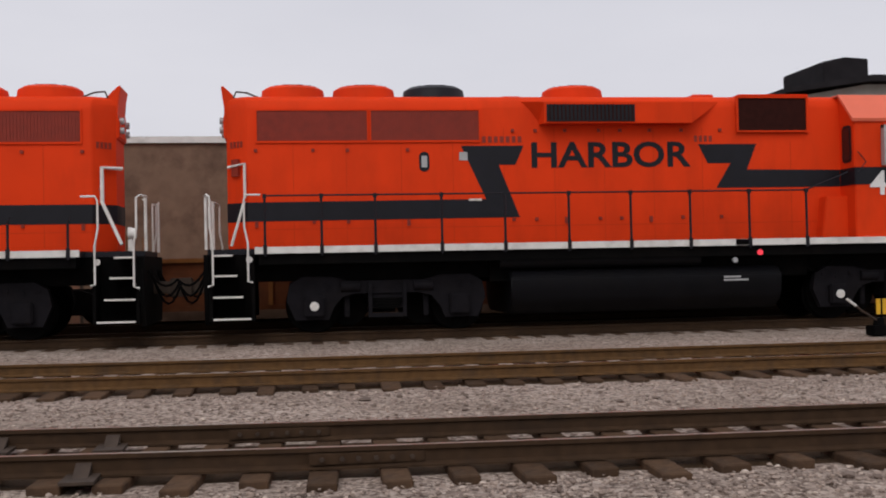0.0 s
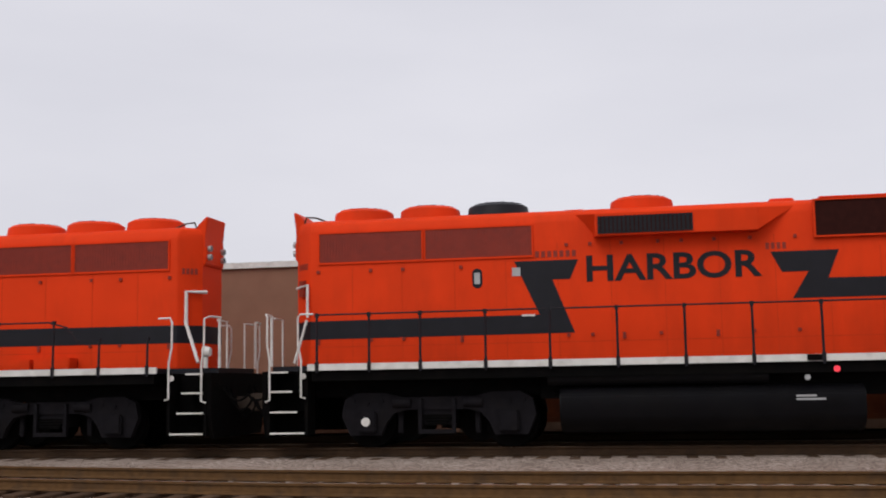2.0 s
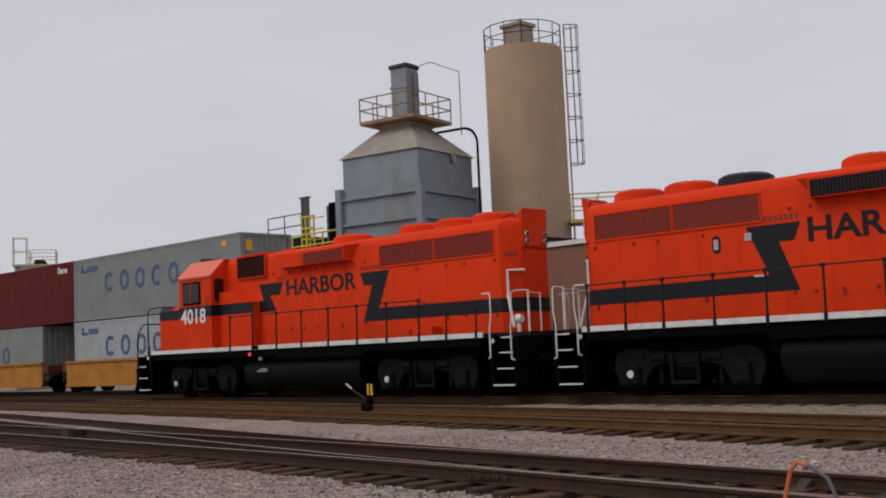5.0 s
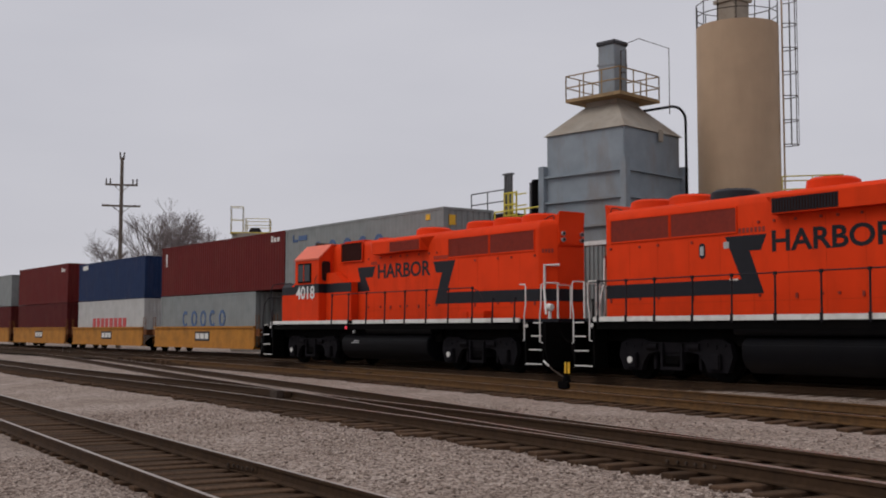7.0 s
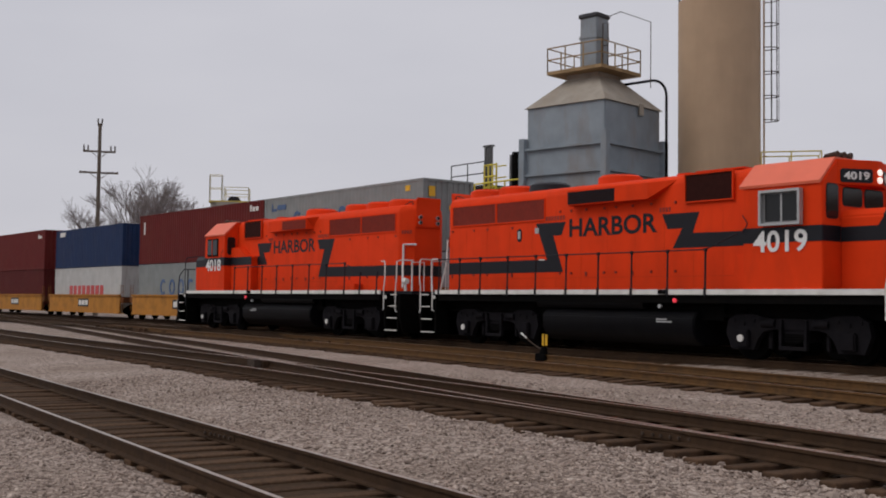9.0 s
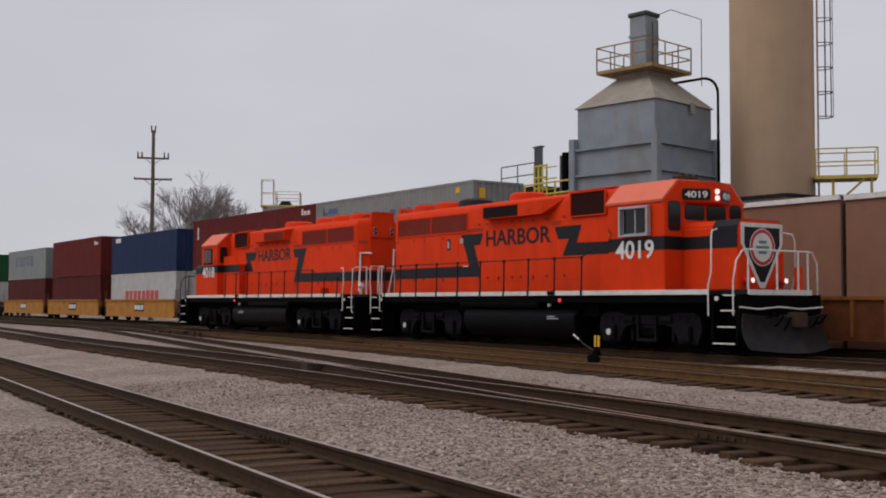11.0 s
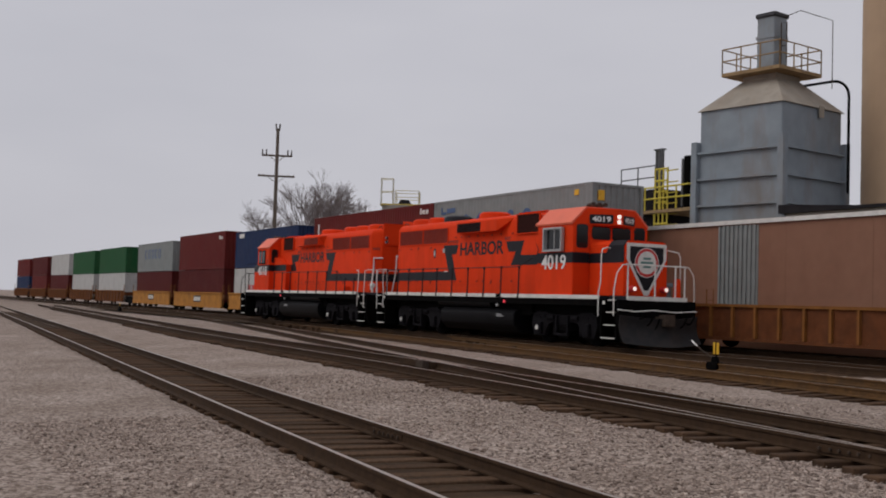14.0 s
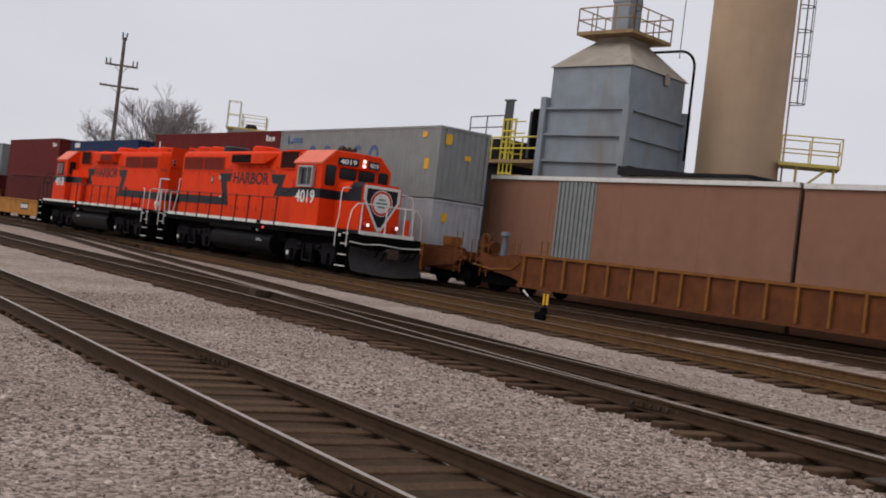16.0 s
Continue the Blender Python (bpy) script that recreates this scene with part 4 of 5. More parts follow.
def build_well_car(x0, x1, mat, trim, label, rail_z=0.42, y=26.65, truck_left=True, porch=1.0, pitch=1.36, porch_right=1.0, inset=(0.0, 0.0)):
    car = thing("well_car", label, "well car", pose(x0, y, rail_z), "container cars")
    L = x1 - x0
    e, f = porch, porch_right
    for s in (-1, 1):
        side = bm_box(B(), e, L - f, s * 1.42 - 0.03, s * 1.42 + 0.03, 0.32, 1.40)
        sd = part("side", side, mat, car)
        part("top_chord", bm_box(B(), e, L - f, s * 1.44 - 0.09, s * 1.44 + 0.09, 1.36, 1.45), trim, sd)
        part("bottom_chord", bm_box(B(), e, L - f, s * 1.44 - 0.07, s * 1.44 + 0.07, 0.30, 0.40), mat, sd)
        k = e + 0.3
        while k < L - f and mat is WELLB:
            part("rib", bm_box(B(), k - 0.045, k + 0.045, s * 1.49 - 0.06, s * 1.49 + 0.06, 0.40, 1.36), trim, sd)
            k += pitch
    fl = bm_box(B(), e, L - f, -1.35, 1.35, 0.3, 0.36)
    part("floor", fl, mat, car)
    for q, d in ((0.0, 1), (L, -1)):
        end = B()
        reach = porch if d > 0 else porch_right
        if reach > 2.0:
            a, b = sorted((q + d * 0.25, q + d * reach))
            bm_box(end, a, b, -1.4, 1.4, 1.0, 1.14)
            bm_box(end, a, b, -0.3, 0.3, 0.55, 1.0)
            for s in (-1, 1):
                part("porch_side", bm_prism(B(), [(q + d * 0.9, 0.78), (q + d * 0.6, 1.14), (q + d * reach, 1.42), (q + d * reach, 0.5), (q + d * (reach - 0.6), 0.62)], s * 1.4 - 0.03, s * 1.4 + 0.03, "y"), WELLB, car)
        bm_box(end, min(q, q + d * 1.1), max(q, q + d * 1.1), -0.5, 0.5, 0.85, 1.2)
        bm_box(end, min(q + d * 0.5, q + d * 1.05), max(q + d * 0.5, q + d * 1.05), -1.4, 1.4, 0.95, 1.3)
        part("end_platform", end, WELLB, car, "rust-brown end platform", bevel=0.02)
        for s in (-1, 1):
            lad = bm_tube(B(), [(q + d * 0.6, s * 1.4, 0.5), (q + d * 0.6, s * 1.4, 2.0), (q + d * 0.95, s * 1.4, 2.0), (q + d * 0.95, s * 1.4, 0.5)], 0.018)
            lp = part("end_ladder", lad, WELLT, car)
            for z in (0.7, 1.0, 1.3, 1.6):
                part("rung", bm_tube(B(), [(q + d * 0.6, s * 1.4, z), (q + d * 0.95, s * 1.4, z)], 0.012), WELLT, lp)
        if d > 0 and not truck_left:
            continue
        q += d * inset[0 if d > 0 else 1]
        tr = B()
        for s in (-1, 1):
            bm_prism(tr, [(q - 1.25, 0.3), (q - 1.25, 0.55), (q - 0.5, 0.8), (q + 0.5, 0.8), (q + 1.25, 0.55), (q + 1.25, 0.3), (q + 0.55, 0.25), (q - 0.55, 0.25)], s * 1.05 - 0.08, s * 1.05 + 0.08, "y")
        bm_box(tr, q - 0.2, q + 0.2, -1.0, 1.0, 0.4, 0.8)
        tk = part("truck", tr, GRIME, car)
        for dx in (-0.88, 0.88):
            wh = B()
            for s in (-1, 1):
                bm_cyl(wh, (q + dx, s * 0.7, 0.43), (q + dx, s * 0.84, 0.43), 0.43, None, 22)
            bm_cyl(wh, (q + dx, -0.85, 0.43), (q + dx, 0.85, 0.43), 0.07, None, 10)
            part("wheelset", wh, GRIME, tk)
    return car


MAROON = container_paint("maroon_container", (0.115, 0.014, 0.013), 0.15)
MAROON2 = container_paint("dark_red_container", (0.085, 0.012, 0.012), 0.15)
NAVY = container_paint("navy_container", (0.016, 0.032, 0.085), 0.1)
SILVERC = container_paint("grey_container", (0.235, 0.25, 0.245), 0.1)
PALEC = container_paint("pale_grey_container", (0.37, 0.395, 0.41), 0.15)
WHITEC = container_paint("white_container", (0.47, 0.465, 0.45), 0.15)
GREENC = container_paint("green_container", (0.018, 0.085, 0.032), 0.1)
BROWNC = material("tan_brown_sheet", (0.26, 0.133, 0.088), 0.6, spec=0.12, vary=0.07, scale=2, stain=(0.2, 0.09, 0.06), stain_amt=0.35, stain_scale=0.5, streak=0.4)
STAINC = material("rust_stained_sheet", (0.2, 0.125, 0.085), 0.65, spec=0.12, vary=0.15, scale=3, stain=(0.07, 0.038, 0.028), stain_amt=0.9, stain_scale=0.9)
WELLY = material("yellow_well_car", (0.44, 0.19, 0.035), 0.65, spec=0.12, vary=0.15, scale=2, stain=(0.12, 0.06, 0.03), stain_amt=0.5, stain_scale=1.2)
HOPGREY = material("valve_grey_paint", (0.12, 0.14, 0.155), 0.6, vary=0.15, scale=5)
WELLB = material("rusty_brown_well_car", (0.125, 0.042, 0.016), 0.7, spec=0.12, vary=0.25, scale=3, stain=(0.06, 0.028, 0.016), stain_amt=0.6, stain_scale=1.3)
WELLT = material("ochre_well_trim", (0.21, 0.085, 0.022), 0.65, spec=0.12, vary=0.2, scale=3, stain=(0.12, 0.05, 0.025), stain_amt=0.5, stain_scale=2)
LETTER_BLUE = material("letter_blue", (0.05, 0.10, 0.22), 0.5)
LETTER_RED = material("letter_red", (0.5, 0.05, 0.05), 0.5)
ZL, ZU, ZT = 0.84, 3.64, 6.43
STACKS = [
    (-48.0, -35.15, PALEC, "pale grey corrugated container with dark blue marks", SILVERC, "grey corrugated container with dark blue marks"),
    (-63.3, -51.1, SILVERC, "grey steel container with blue marks", MAROON, "long maroon corrugated steel container"),
    (-78.2, -66.0, WHITEC, "white steel container with red marks", NAVY, "navy blue stacked steel container"),
    (-92.9, -80.7, MAROON2, "dark red stacked steel container", MAROON, "maroon stacked steel container"),
    (-107.3, -95.1, MAROON2, "dark red stacked steel container", SILVERC, "grey steel container with blue marks"),
    (-124.5, -112.3, WHITEC, "dirty white stacked steel container", GREENC, "green stacked steel container"),
    (-139.5, -127.3, WHITEC, "dirty white stacked steel container", GREENC, "green stacked steel container"),
    (-154.5, -142.3, MAROON2, "dark red stacked steel container", WHITEC, "dirty white stacked steel container"),
    (-170.0, -157.8, MAROON, "maroon stacked steel container", MAROON2, "dark red stacked steel container"),
    (-185.0, -172.8, NAVY, "navy blue stacked steel container", MAROON, "maroon stacked steel container"),
]


def marks(c, runs, mat, hw=1.22):
    """Painted marks that stand for lettering: bars and blocks on the near side."""
    for x, w, z, h in runs:
        part("painted_mark", bm_box(B(), x, x + w, -hw - 0.006, -hw + 0.02, z, z + h), mat, c)


def ring_marks(c, x, z, size, count, pitch, mat, hw=1.22):
    for k in range(count):
        bm = B()
        cx = x + k * pitch
        span = (0.8, 4.7) if k % 3 == 0 else (0.0, 6.2)
        outer = [(cx + size * 0.42 * math.cos(a), z + size * 0.5 * math.sin(a)) for a in [span[0] + i * span[1] / 18 for i in range(19)]]
        inner = [(cx + size * 0.26 * math.cos(a), z + size * 0.33 * math.sin(a)) for a in [span[0] + i * span[1] / 18 for i in range(19)]]
        bm_prism(bm, outer + inner[::-1], -hw - 0.006, -hw + 0.02, "y")
        part("painted_mark", bm, mat, c)


def build_stacks():
    for i, (x0, x1, lm, ll, um, ul) in enumerate(STACKS):
        low = build_container(x0 + 0.0, x1, ZL, ZU - ZL - 0.05, lm, ll)
        up = build_container(x0, x1 if i != 1 else x1 + 3.0, ZU, (ZT if i in (0, 1, 3) else ZT - 0.25) - ZU, um, ul)
        car = build_well_car(x0 - 1.35, x1 + (1.35 if i else 2.95), WELLY if i < 5 else WELLB, WELLY if i < 5 else WELLT, "ochre yellow intermodal well car" if i < 5 else "rusty brown intermodal well car", porch_right=1.0 if i else 2.95, inset=(0.0, 0.0 if i else 1.5))
        if i == 0:
            part("end_bulkhead", bm_box(B(), 14.2, 16.2, -1.3, -0.9, 0.55, 1.42), WELLB, car, "rust-brown bulkhead box", bevel=0.03)
            part("relay_box", bm_box(B(), 14.9, 15.5, -1.1, -0.6, 1.42, 1.8), WELLT, car, bevel=0.04)
        L = x1 - x0
        if i < 5:
            pl = part("reporting_plate", bm_box(B(), x1 - 6.8, x1 - 4.9, 26.65 - 1.462, 26.65 - 1.455, 1.1, 1.6), BLACKP, None)
            pl.parent = car
            pl.matrix_basis = pose(-(x0 - 1.35), -26.65, -0.42)
            bars = B()
            for k in range(3):
                bm_box(bars, x1 - 6.68 + k * 0.58, x1 - 6.2 + k * 0.58, 26.65 - 1.467, 26.65 - 1.46, 1.2, 1.5)
            part("plate_bars", bars, WHITEP, pl)
        if i == 0:
            for c in (low, up):
                ring_marks(c, 3.1, 1.62, 0.88, 5, 1.28, LETTER_BLUE)
                marks(c, [(0.7, 0.45, 2.15, 0.12), (1.25, 0.8, 2.2, 0.22), (0.7, 0.1, 2.2, 0.3)], LETTER_BLUE)
            for k, (xx, zz) in enumerate(((L - 0.9, 1.1), (L - 1.2, 2.35))):
                part("sticker", bm_box(B(), xx, xx + 0.3, -1.226, -1.2, zz, zz + 0.42 - 0.2 * k), YELLOW, up, "yellow sticker")
            for yy, zz in ((-0.95, 2.1), (0.05, 1.6)):
                part("sticker", bm_box(B(), L - 0.02, L + 0.004, yy, yy + 0.3, zz, zz + (0.4 if zz > 2 else 0.18)), YELLOW, up, "yellow sticker")
            part("sticker", bm_box(B(), L - 0.02, L + 0.004, -0.75, -0.5, 1.9, 2.25), YELLOW, low, "yellow sticker")
        if i == 1:
            marks(up, [(L + 1.6, 0.14, 2.3, 0.3), (L + 1.85, 0.25, 2.3, 0.2), (L + 2.2, 0.25, 2.3, 0.2), (0.6, 0.16, 1.7, 0.7)], WHITEP)
            ring_marks(low, 3.5, 1.45, 0.9, 5, 1.2, LETTER_BLUE)
        if i == 2:
            marks(low, [(3.0 + k * 0.8, 0.55, 1.0, 0.6) for k in range(8)], LETTER_RED)
            marks(up, [(0.8, 1.0, 2.1, 0.3)], WHITEP)
        if i == 3:
            marks(up, [(L - 1.5, 0.2, 2.2, 0.3), (L - 1.2, 0.2, 2.2, 0.2), (L - 0.9, 0.2, 2.2, 0.2)], WHITEP)
        if i == 4:
            ring_marks(up, 3.0, 1.55, 0.9, 5, 1.2, LETTER_BLUE)
    # empty rusty well cars
    car = build_well_car(-32.2, -5.0, WELLB, WELLT, "empty rusty brown well car with ochre ribs", porch=2.8, pitch=1.0, inset=(1.7, 0.0))
    part("brake_stand", bm_box(B(), 0.3, 0.6, -1.25, -0.95, 1.14, 1.9), WELLB, car, bevel=0.02)
    part("brake_wheel", bm_tube(B(), [(0.62 + 0.24 * math.cos(k * math.pi / 8), -1.3, 1.75 + 0.24 * math.sin(k * math.pi / 8)) for k in range(17)], 0.04), WELLB, car)
    part("gear_box", bm_cyl(B(), (0.2, -1.0, 1.55), (0.85, -1.0, 1.55), 0.22, None, 14), WELLB, car)
    part("valve", bm_cyl(B(), (1.45, -1.1, 1.14), (1.45, -1.1, 2.0), 0.13, 0.08, 10), HOPGREY, car, "blue-grey valve pipe")
    part("valve_head", bm_cyl(B(), (1.45, -1.1, 2.0), (1.45, -1.1, 2.14), 0.2, 0.15, 10), HOPGREY, car, "blue-grey valve head")
    part("brake_pipe", bm_tube(B(), [(0.2, -1.42, 0.9), (1.2, -1.45, 0.78), (2.4, -1.45, 0.86), (2.9, -1.45, 1.2)], 0.03), WELLT, car)
    for k in (-0.05, 2.2):
        part("grab_post", bm_tube(B(), [(k, -1.38, 0.9), (k, -1.38, 1.75), (k + 0.35, -1.38, 1.75), (k + 0.35, -1.38, 0.9)], 0.02), WELLT, car)
    build_well_car(-4.4, 23.6, WELLB, WELLT, "empty rusty brown well car with ochre ribs", truck_left=False)


def build_tan_shed():
    """A long low sheet-metal building whose wall closes the view behind the well cars."""
    b = thing("metal_building", "long low tan-brown sheet-metal building with pale roof edge", "building", pose(0, 28.9, 0.2))
    for x0, x1, m, drop in ((-36.03, -21.16, BROWNC, 0.0), (-21.0, -5.1, BROWNC, 0.03), (-5.05, 9.8, STAINC, 0.0), (9.85, 26.0, BROWNC, 0.02), (26.05, 42.0, BROWNC, 0.0)):
        part("core", bm_box(B(), x0, x1, 0.03, 2.4, 0.0, 4.66 - drop), m, b)
        n = round((x1 - x0) / 3.7)
        w = (x1 - x0) / n
        for k in range(n):
            part("wall_panel", bm_box(B(), x0 + k * w + 0.004, x0 + (k + 1) * w - 0.004, 0.0, 0.026, 0.0, 4.6 - drop), m, b)
        part("roof", bm_box(B(), x0, x1, -0.06, 2.5, 4.7 - drop, 4.76 - drop), HOPROOF, b)
        part("roof_edge", bm_box(B(), x0, x1, -0.09, -0.01, 4.6 - drop, 4.75 - drop), WHITEP, b, "pale roof edge")
        part("downpipe", bm_box(B(), x1 + 0.01, x1 + 0.08, -0.04, 0.0, 0.0, 4.6 - drop), STEEL_OLD, b, "dark rusty downpipe")
    part("corner_trim", bm_box(B(), -36.12, -36.0, -0.04, 0.04, 0.0, 4.6), WELLT, b, "ochre corner trim")
    pan = part("silver_panel", bm_box(B(), -31.95, -29.9, -0.02, 0.0, 1.6, 4.56), SILVERC, b, "silver ribbed repair panel")
    for k in range(9):
        part("rib", bm_box(B(), -31.9 + k * 0.226, -31.9 + k * 0.226 + 0.1, -0.07, -0.02, 1.6, 4.56), SILVERC, pan)
    part("ledge", bm_box(B(), -32.3, -29.7, -0.12, 0.0, 1.5, 1.6), WELLT, b, "ochre ledge under the panel")


build_stacks()


# ---- plant behind the train ----
HOPPERM = material("blue_grey_steel", (0.235, 0.27, 0.30), 0.6, 0.0, vary=0.15, scale=1.2, stain=(0.2, 0.135, 0.09), stain_amt=0.75, stain_scale=0.5, streak=0.3)
CAPM = material("sooty_steel", (0.05, 0.05, 0.055), 0.8, vary=0.3, scale=3)
HOPROOF = material("dusty_hopper_roof", (0.33, 0.29, 0.24), 0.85, vary=0.2, scale=2, stain=(0.16, 0.11, 0.07), stain_amt=0.6, stain_scale=1.0)
SILOM = material("tan_silo", (0.44, 0.305, 0.195), 0.7, vary=0.06, scale=1.2, stain=(0.28, 0.18, 0.11), stain_amt=0.3, stain_scale=0.6, streak=0.15)
YRAIL = material("yellow_railing", (0.55, 0.43, 0.10), 0.6, vary=0.15, scale=3)
RUSTRAIL = material("rusty_railing", (0.30, 0.20, 0.10), 0.8, vary=0.3, scale=3)


def railing(bm, corners, z, h, r=0.03, mid=True, closed=True):
    pts = list(corners) + ([corners[0]] if closed else [])
    for (ax, ay), (bx, by) in zip(pts[:-1], pts[1:]):
        for hh in ((h, h * 0.5) if mid else (h,)):
            bm_tube(bm, [(ax, ay, z + hh), (bx, by, z + hh)], r, 6)
        n = max(1, round(math.hypot(bx - ax, by - ay) / 1.1))
        for k in range(n + 1):
            x, y = ax + (bx - ax) * k / n, ay + (by - ay) * k / n
            bm_tube(bm, [(x, y, z), (x, y, z + h)], r, 6)
    return bm


def build_hopper():
    h = thing("hopper_tower", "blue-grey steel hopper tower with pyramid roof and stack", "hopper", pose(-36.2, 35.55, 0.2, 0, 0, 9.5))
    w = 2.1
    part("body", bm_box(B(), -w, w, -w, w, 0, 10.1), HOPPERM, h, bevel=0.03)
    for z in (8.2, 7.05, 5.9, 4.6):
        part("flange", bm_box(B(), -w - 0.22, w + 0.22, -w - 0.22, w + 0.22, z, z + 0.09), HOPPERM, h)
    part("lower_jacket", bm_box(B(), -w - 0.06, w + 0.06, -w - 0.06, w + 0.06, 0, 8.2), HOPPERM, h)
    for a, b in ((-1, -1), (1, -1), (1, 1), (-1, 1)):
        part("corner_column", bm_box(B(), a * (w + 0.12) - 0.16, a * (w + 0.12) + 0.16, b * (w + 0.12) - 0.16, b * (w + 0.12) + 0.16, 0, 8.75), HOPPERM, h, bevel=0.02)
    bm = B()
    lo = [bm.verts.new((a * (w + 0.1), b * (w + 0.1), 10.1)) for a, b in ((-1, -1), (1, -1), (1, 1), (-1, 1))]
    hi = [bm.verts.new((a * 0.85, b * 0.85, 11.45)) for a, b in ((-1, -1), (1, -1), (1, 1), (-1, 1))]
    bm.faces.new(lo[::-1])
    bm.faces.new(hi)
    for i in range(4):
        bm.faces.new((lo[i], lo[(i + 1) % 4], hi[(i + 1) % 4], hi[i]))
    part("pyramid_roof", bm, HOPROOF, h, "dusty pyramid roof")
    neck = bm_box(B(), -0.85, 0.85, -0.85, 0.85, 11.4, 11.75)
    part("neck", neck, HOPROOF, h)
    pf = part("platform", bm_box(B(), -1.5, 1.5, -1.5, 1.5, 11.65, 11.8), RUSTRAIL, h, "rusty yellow service platform")
    part("railing", railing(B(), [(-1.48, -1.48), (1.48, -1.48), (1.48, 1.48), (-1.48, 1.48)], 11.8, 1.05), RUSTRAIL, pf)
    st = part("square_chimney", bm_box(B(), -0.45, 0.45, -0.45, 0.45, 11.7, 14.3), HOPPERM, h, "square blue-grey stack", bevel=0.03)
    part("cap", bm_box(B(), -0.52, 0.52, -0.52, 0.52, 14.22, 14.42), CAPM, st, "dark sooty rim", bevel=0.04)
    part("collar", bm_box(B(), -0.48, 0.48, -0.48, 0.48, 13.3, 13.42), HOPPERM, st)
    part("stack_ladder", bm_tube(bm_tube(B(), [(0.62, -0.2, 11.8), (0.62, -0.2, 13.9), (0.9, -0.2, 13.9), (0.9, -0.2, 11.8)], 0.025), [(0.62, -0.2, 12.9), (0.9, -0.2, 12.9)], 0.02), STEEL_OLD, st)
    part("wire", bm_tube(B(), [(0.6, 0, 14.2), (1.3, 0.2, 14.4), (2.6, 0.6, 13.8), (2.6, 0.6, 10.9)], 0.02, 5), STEEL_OLD, h)
    pts = [(0.9, 1.0, 11.3), (2.4, 1.0, 11.3)] + [(2.4 + 0.75 * math.sin(a), 1.0, 10.55 + 0.75 * math.cos(a)) for a in [i * math.pi / 12 for i in range(1, 7)]] + [(3.15, 1.0, 6.5)]
    part("bent_pipe", bm_tube(B(), pts, 0.06, 10), GRIME, h)
    part("small_hatch", bm_box(B(), 2.2, 2.26, 0.3, 0.6, 9.7, 10.2), HOPROOF, h)


def build_silo():
    s = thing("silo", "tall tan cylindrical silo with caged ladder and top railing", "silo", pose(-32.96, 40.2, 0.2))
    r = 1.81
    part("shell", bm_cyl(B(), (0, 0, 0), (0, 0, 15.1), r, None, 48), SILOM, s)
    part("base_skirt", bm_cyl(B(), (0, 0, 0), (0, 0, 4.4), r + 0.15, None, 40), GRIME, s)
    part("lid", bm_cyl(B(), (0, 0, 15.1), (0, 0, 15.35), r, 0.7, 40), SILOM, s)
    ring = [(r * math.cos(2 * math.pi * i / 14), r * math.sin(2 * math.pi * i / 14)) for i in range(14)]
    part("top_railing", railing(B(), ring, 15.1, 1.05, 0.022), STEEL_OLD, s)
    v = part("roof_vent", bm_box(B(), -0.75, 0.3, -0.5, 0.5, 15.2, 16.3), HOPROOF, s, "dusty roof vent box", bevel=0.03)
    part("vent_cap", bm_box(B(), -0.85, 0.4, -0.6, 0.6, 16.3, 16.45), HOPROOF, v)
    a = math.radians(34)
    ux, uy = math.cos(a), math.sin(a)
    lx, ly = ux * (r + 0.14), uy * (r + 0.14)
    px, py = -uy, ux
    lad = B()
    for k in (-0.2, 0.2):
        bm_tube(lad, [(lx + px * k, ly + py * k, 5.0), (lx + px * k, ly + py * k, 16.2)], 0.03, 6)
    for i in range(36):
        z = 5.1 + i * 0.31
        bm_tube(lad, [(lx - px * 0.2, ly - py * 0.2, z), (lx + px * 0.2, ly + py * 0.2, z)], 0.016, 5)
    part("ladder", lad, SILOM, s)
    cage = B()
    for i in range(7):
        z = 9.65 + i * 1.08
        arc = [(lx + ux * 0.64 * math.sin(t) + px * 0.36 * math.cos(t), ly + uy * 0.64 * math.sin(t) + py * 0.36 * math.cos(t), z) for t in [j * math.pi / 8 for j in range(9)]]
        bm_tube(cage, arc, 0.022, 5)
    for t in [j * math.pi / 6 for j in range(1, 6)]:
        x, y = lx + ux * 0.64 * math.sin(t) + px * 0.36 * math.cos(t), ly + uy * 0.64 * math.sin(t) + py * 0.36 * math.cos(t)
        bm_tube(cage, [(x, y, 9.65), (x, y, 16.15)], 0.016, 5)
    part("ladder_cage", cage, STEEL_OLD, s)
    q = pose(0, 0, 0, 0, 0, 39)
    pl = part("landing", bm_box(B(), 1.75, 4.3, -1.1, 0.5, 6.85, 7.0), YRAIL, s, "yellow landing with railing", at=q)
    edge = [(1.8, -1.1), (4.3, -1.1), (4.3, 0.5), (1.8, 0.5)]
    for h in (0.58, 1.15):
        part("rail_bar", bm_tube(B(), [(x, y, 7.0 + h) for x, y in edge], 0.03, 6), YRAIL, pl)
    for x, y in ((1.8, -1.1), (3.05, -1.1), (4.3, -1.1), (4.3, 0.5), (3.05, 0.5), (1.8, 0.5)):
        part("rail_post", bm_tube(B(), [(x, y, 7.0), (x, y, 8.15)], 0.03, 6), YRAIL, pl)
    part("brace", bm_tube(B(), [(3.8, -1.0, 6.85), (2.2, -0.6, 5.4)], 0.05), YRAIL, pl)
    for x in (2.5, 4.05):
        part("leg", bm_tube(B(), [(x, -0.9, 0.0), (x, -0.9, 6.85)], 0.06), YRAIL, pl)


build_tan_shed()
build_hopper()
build_silo()


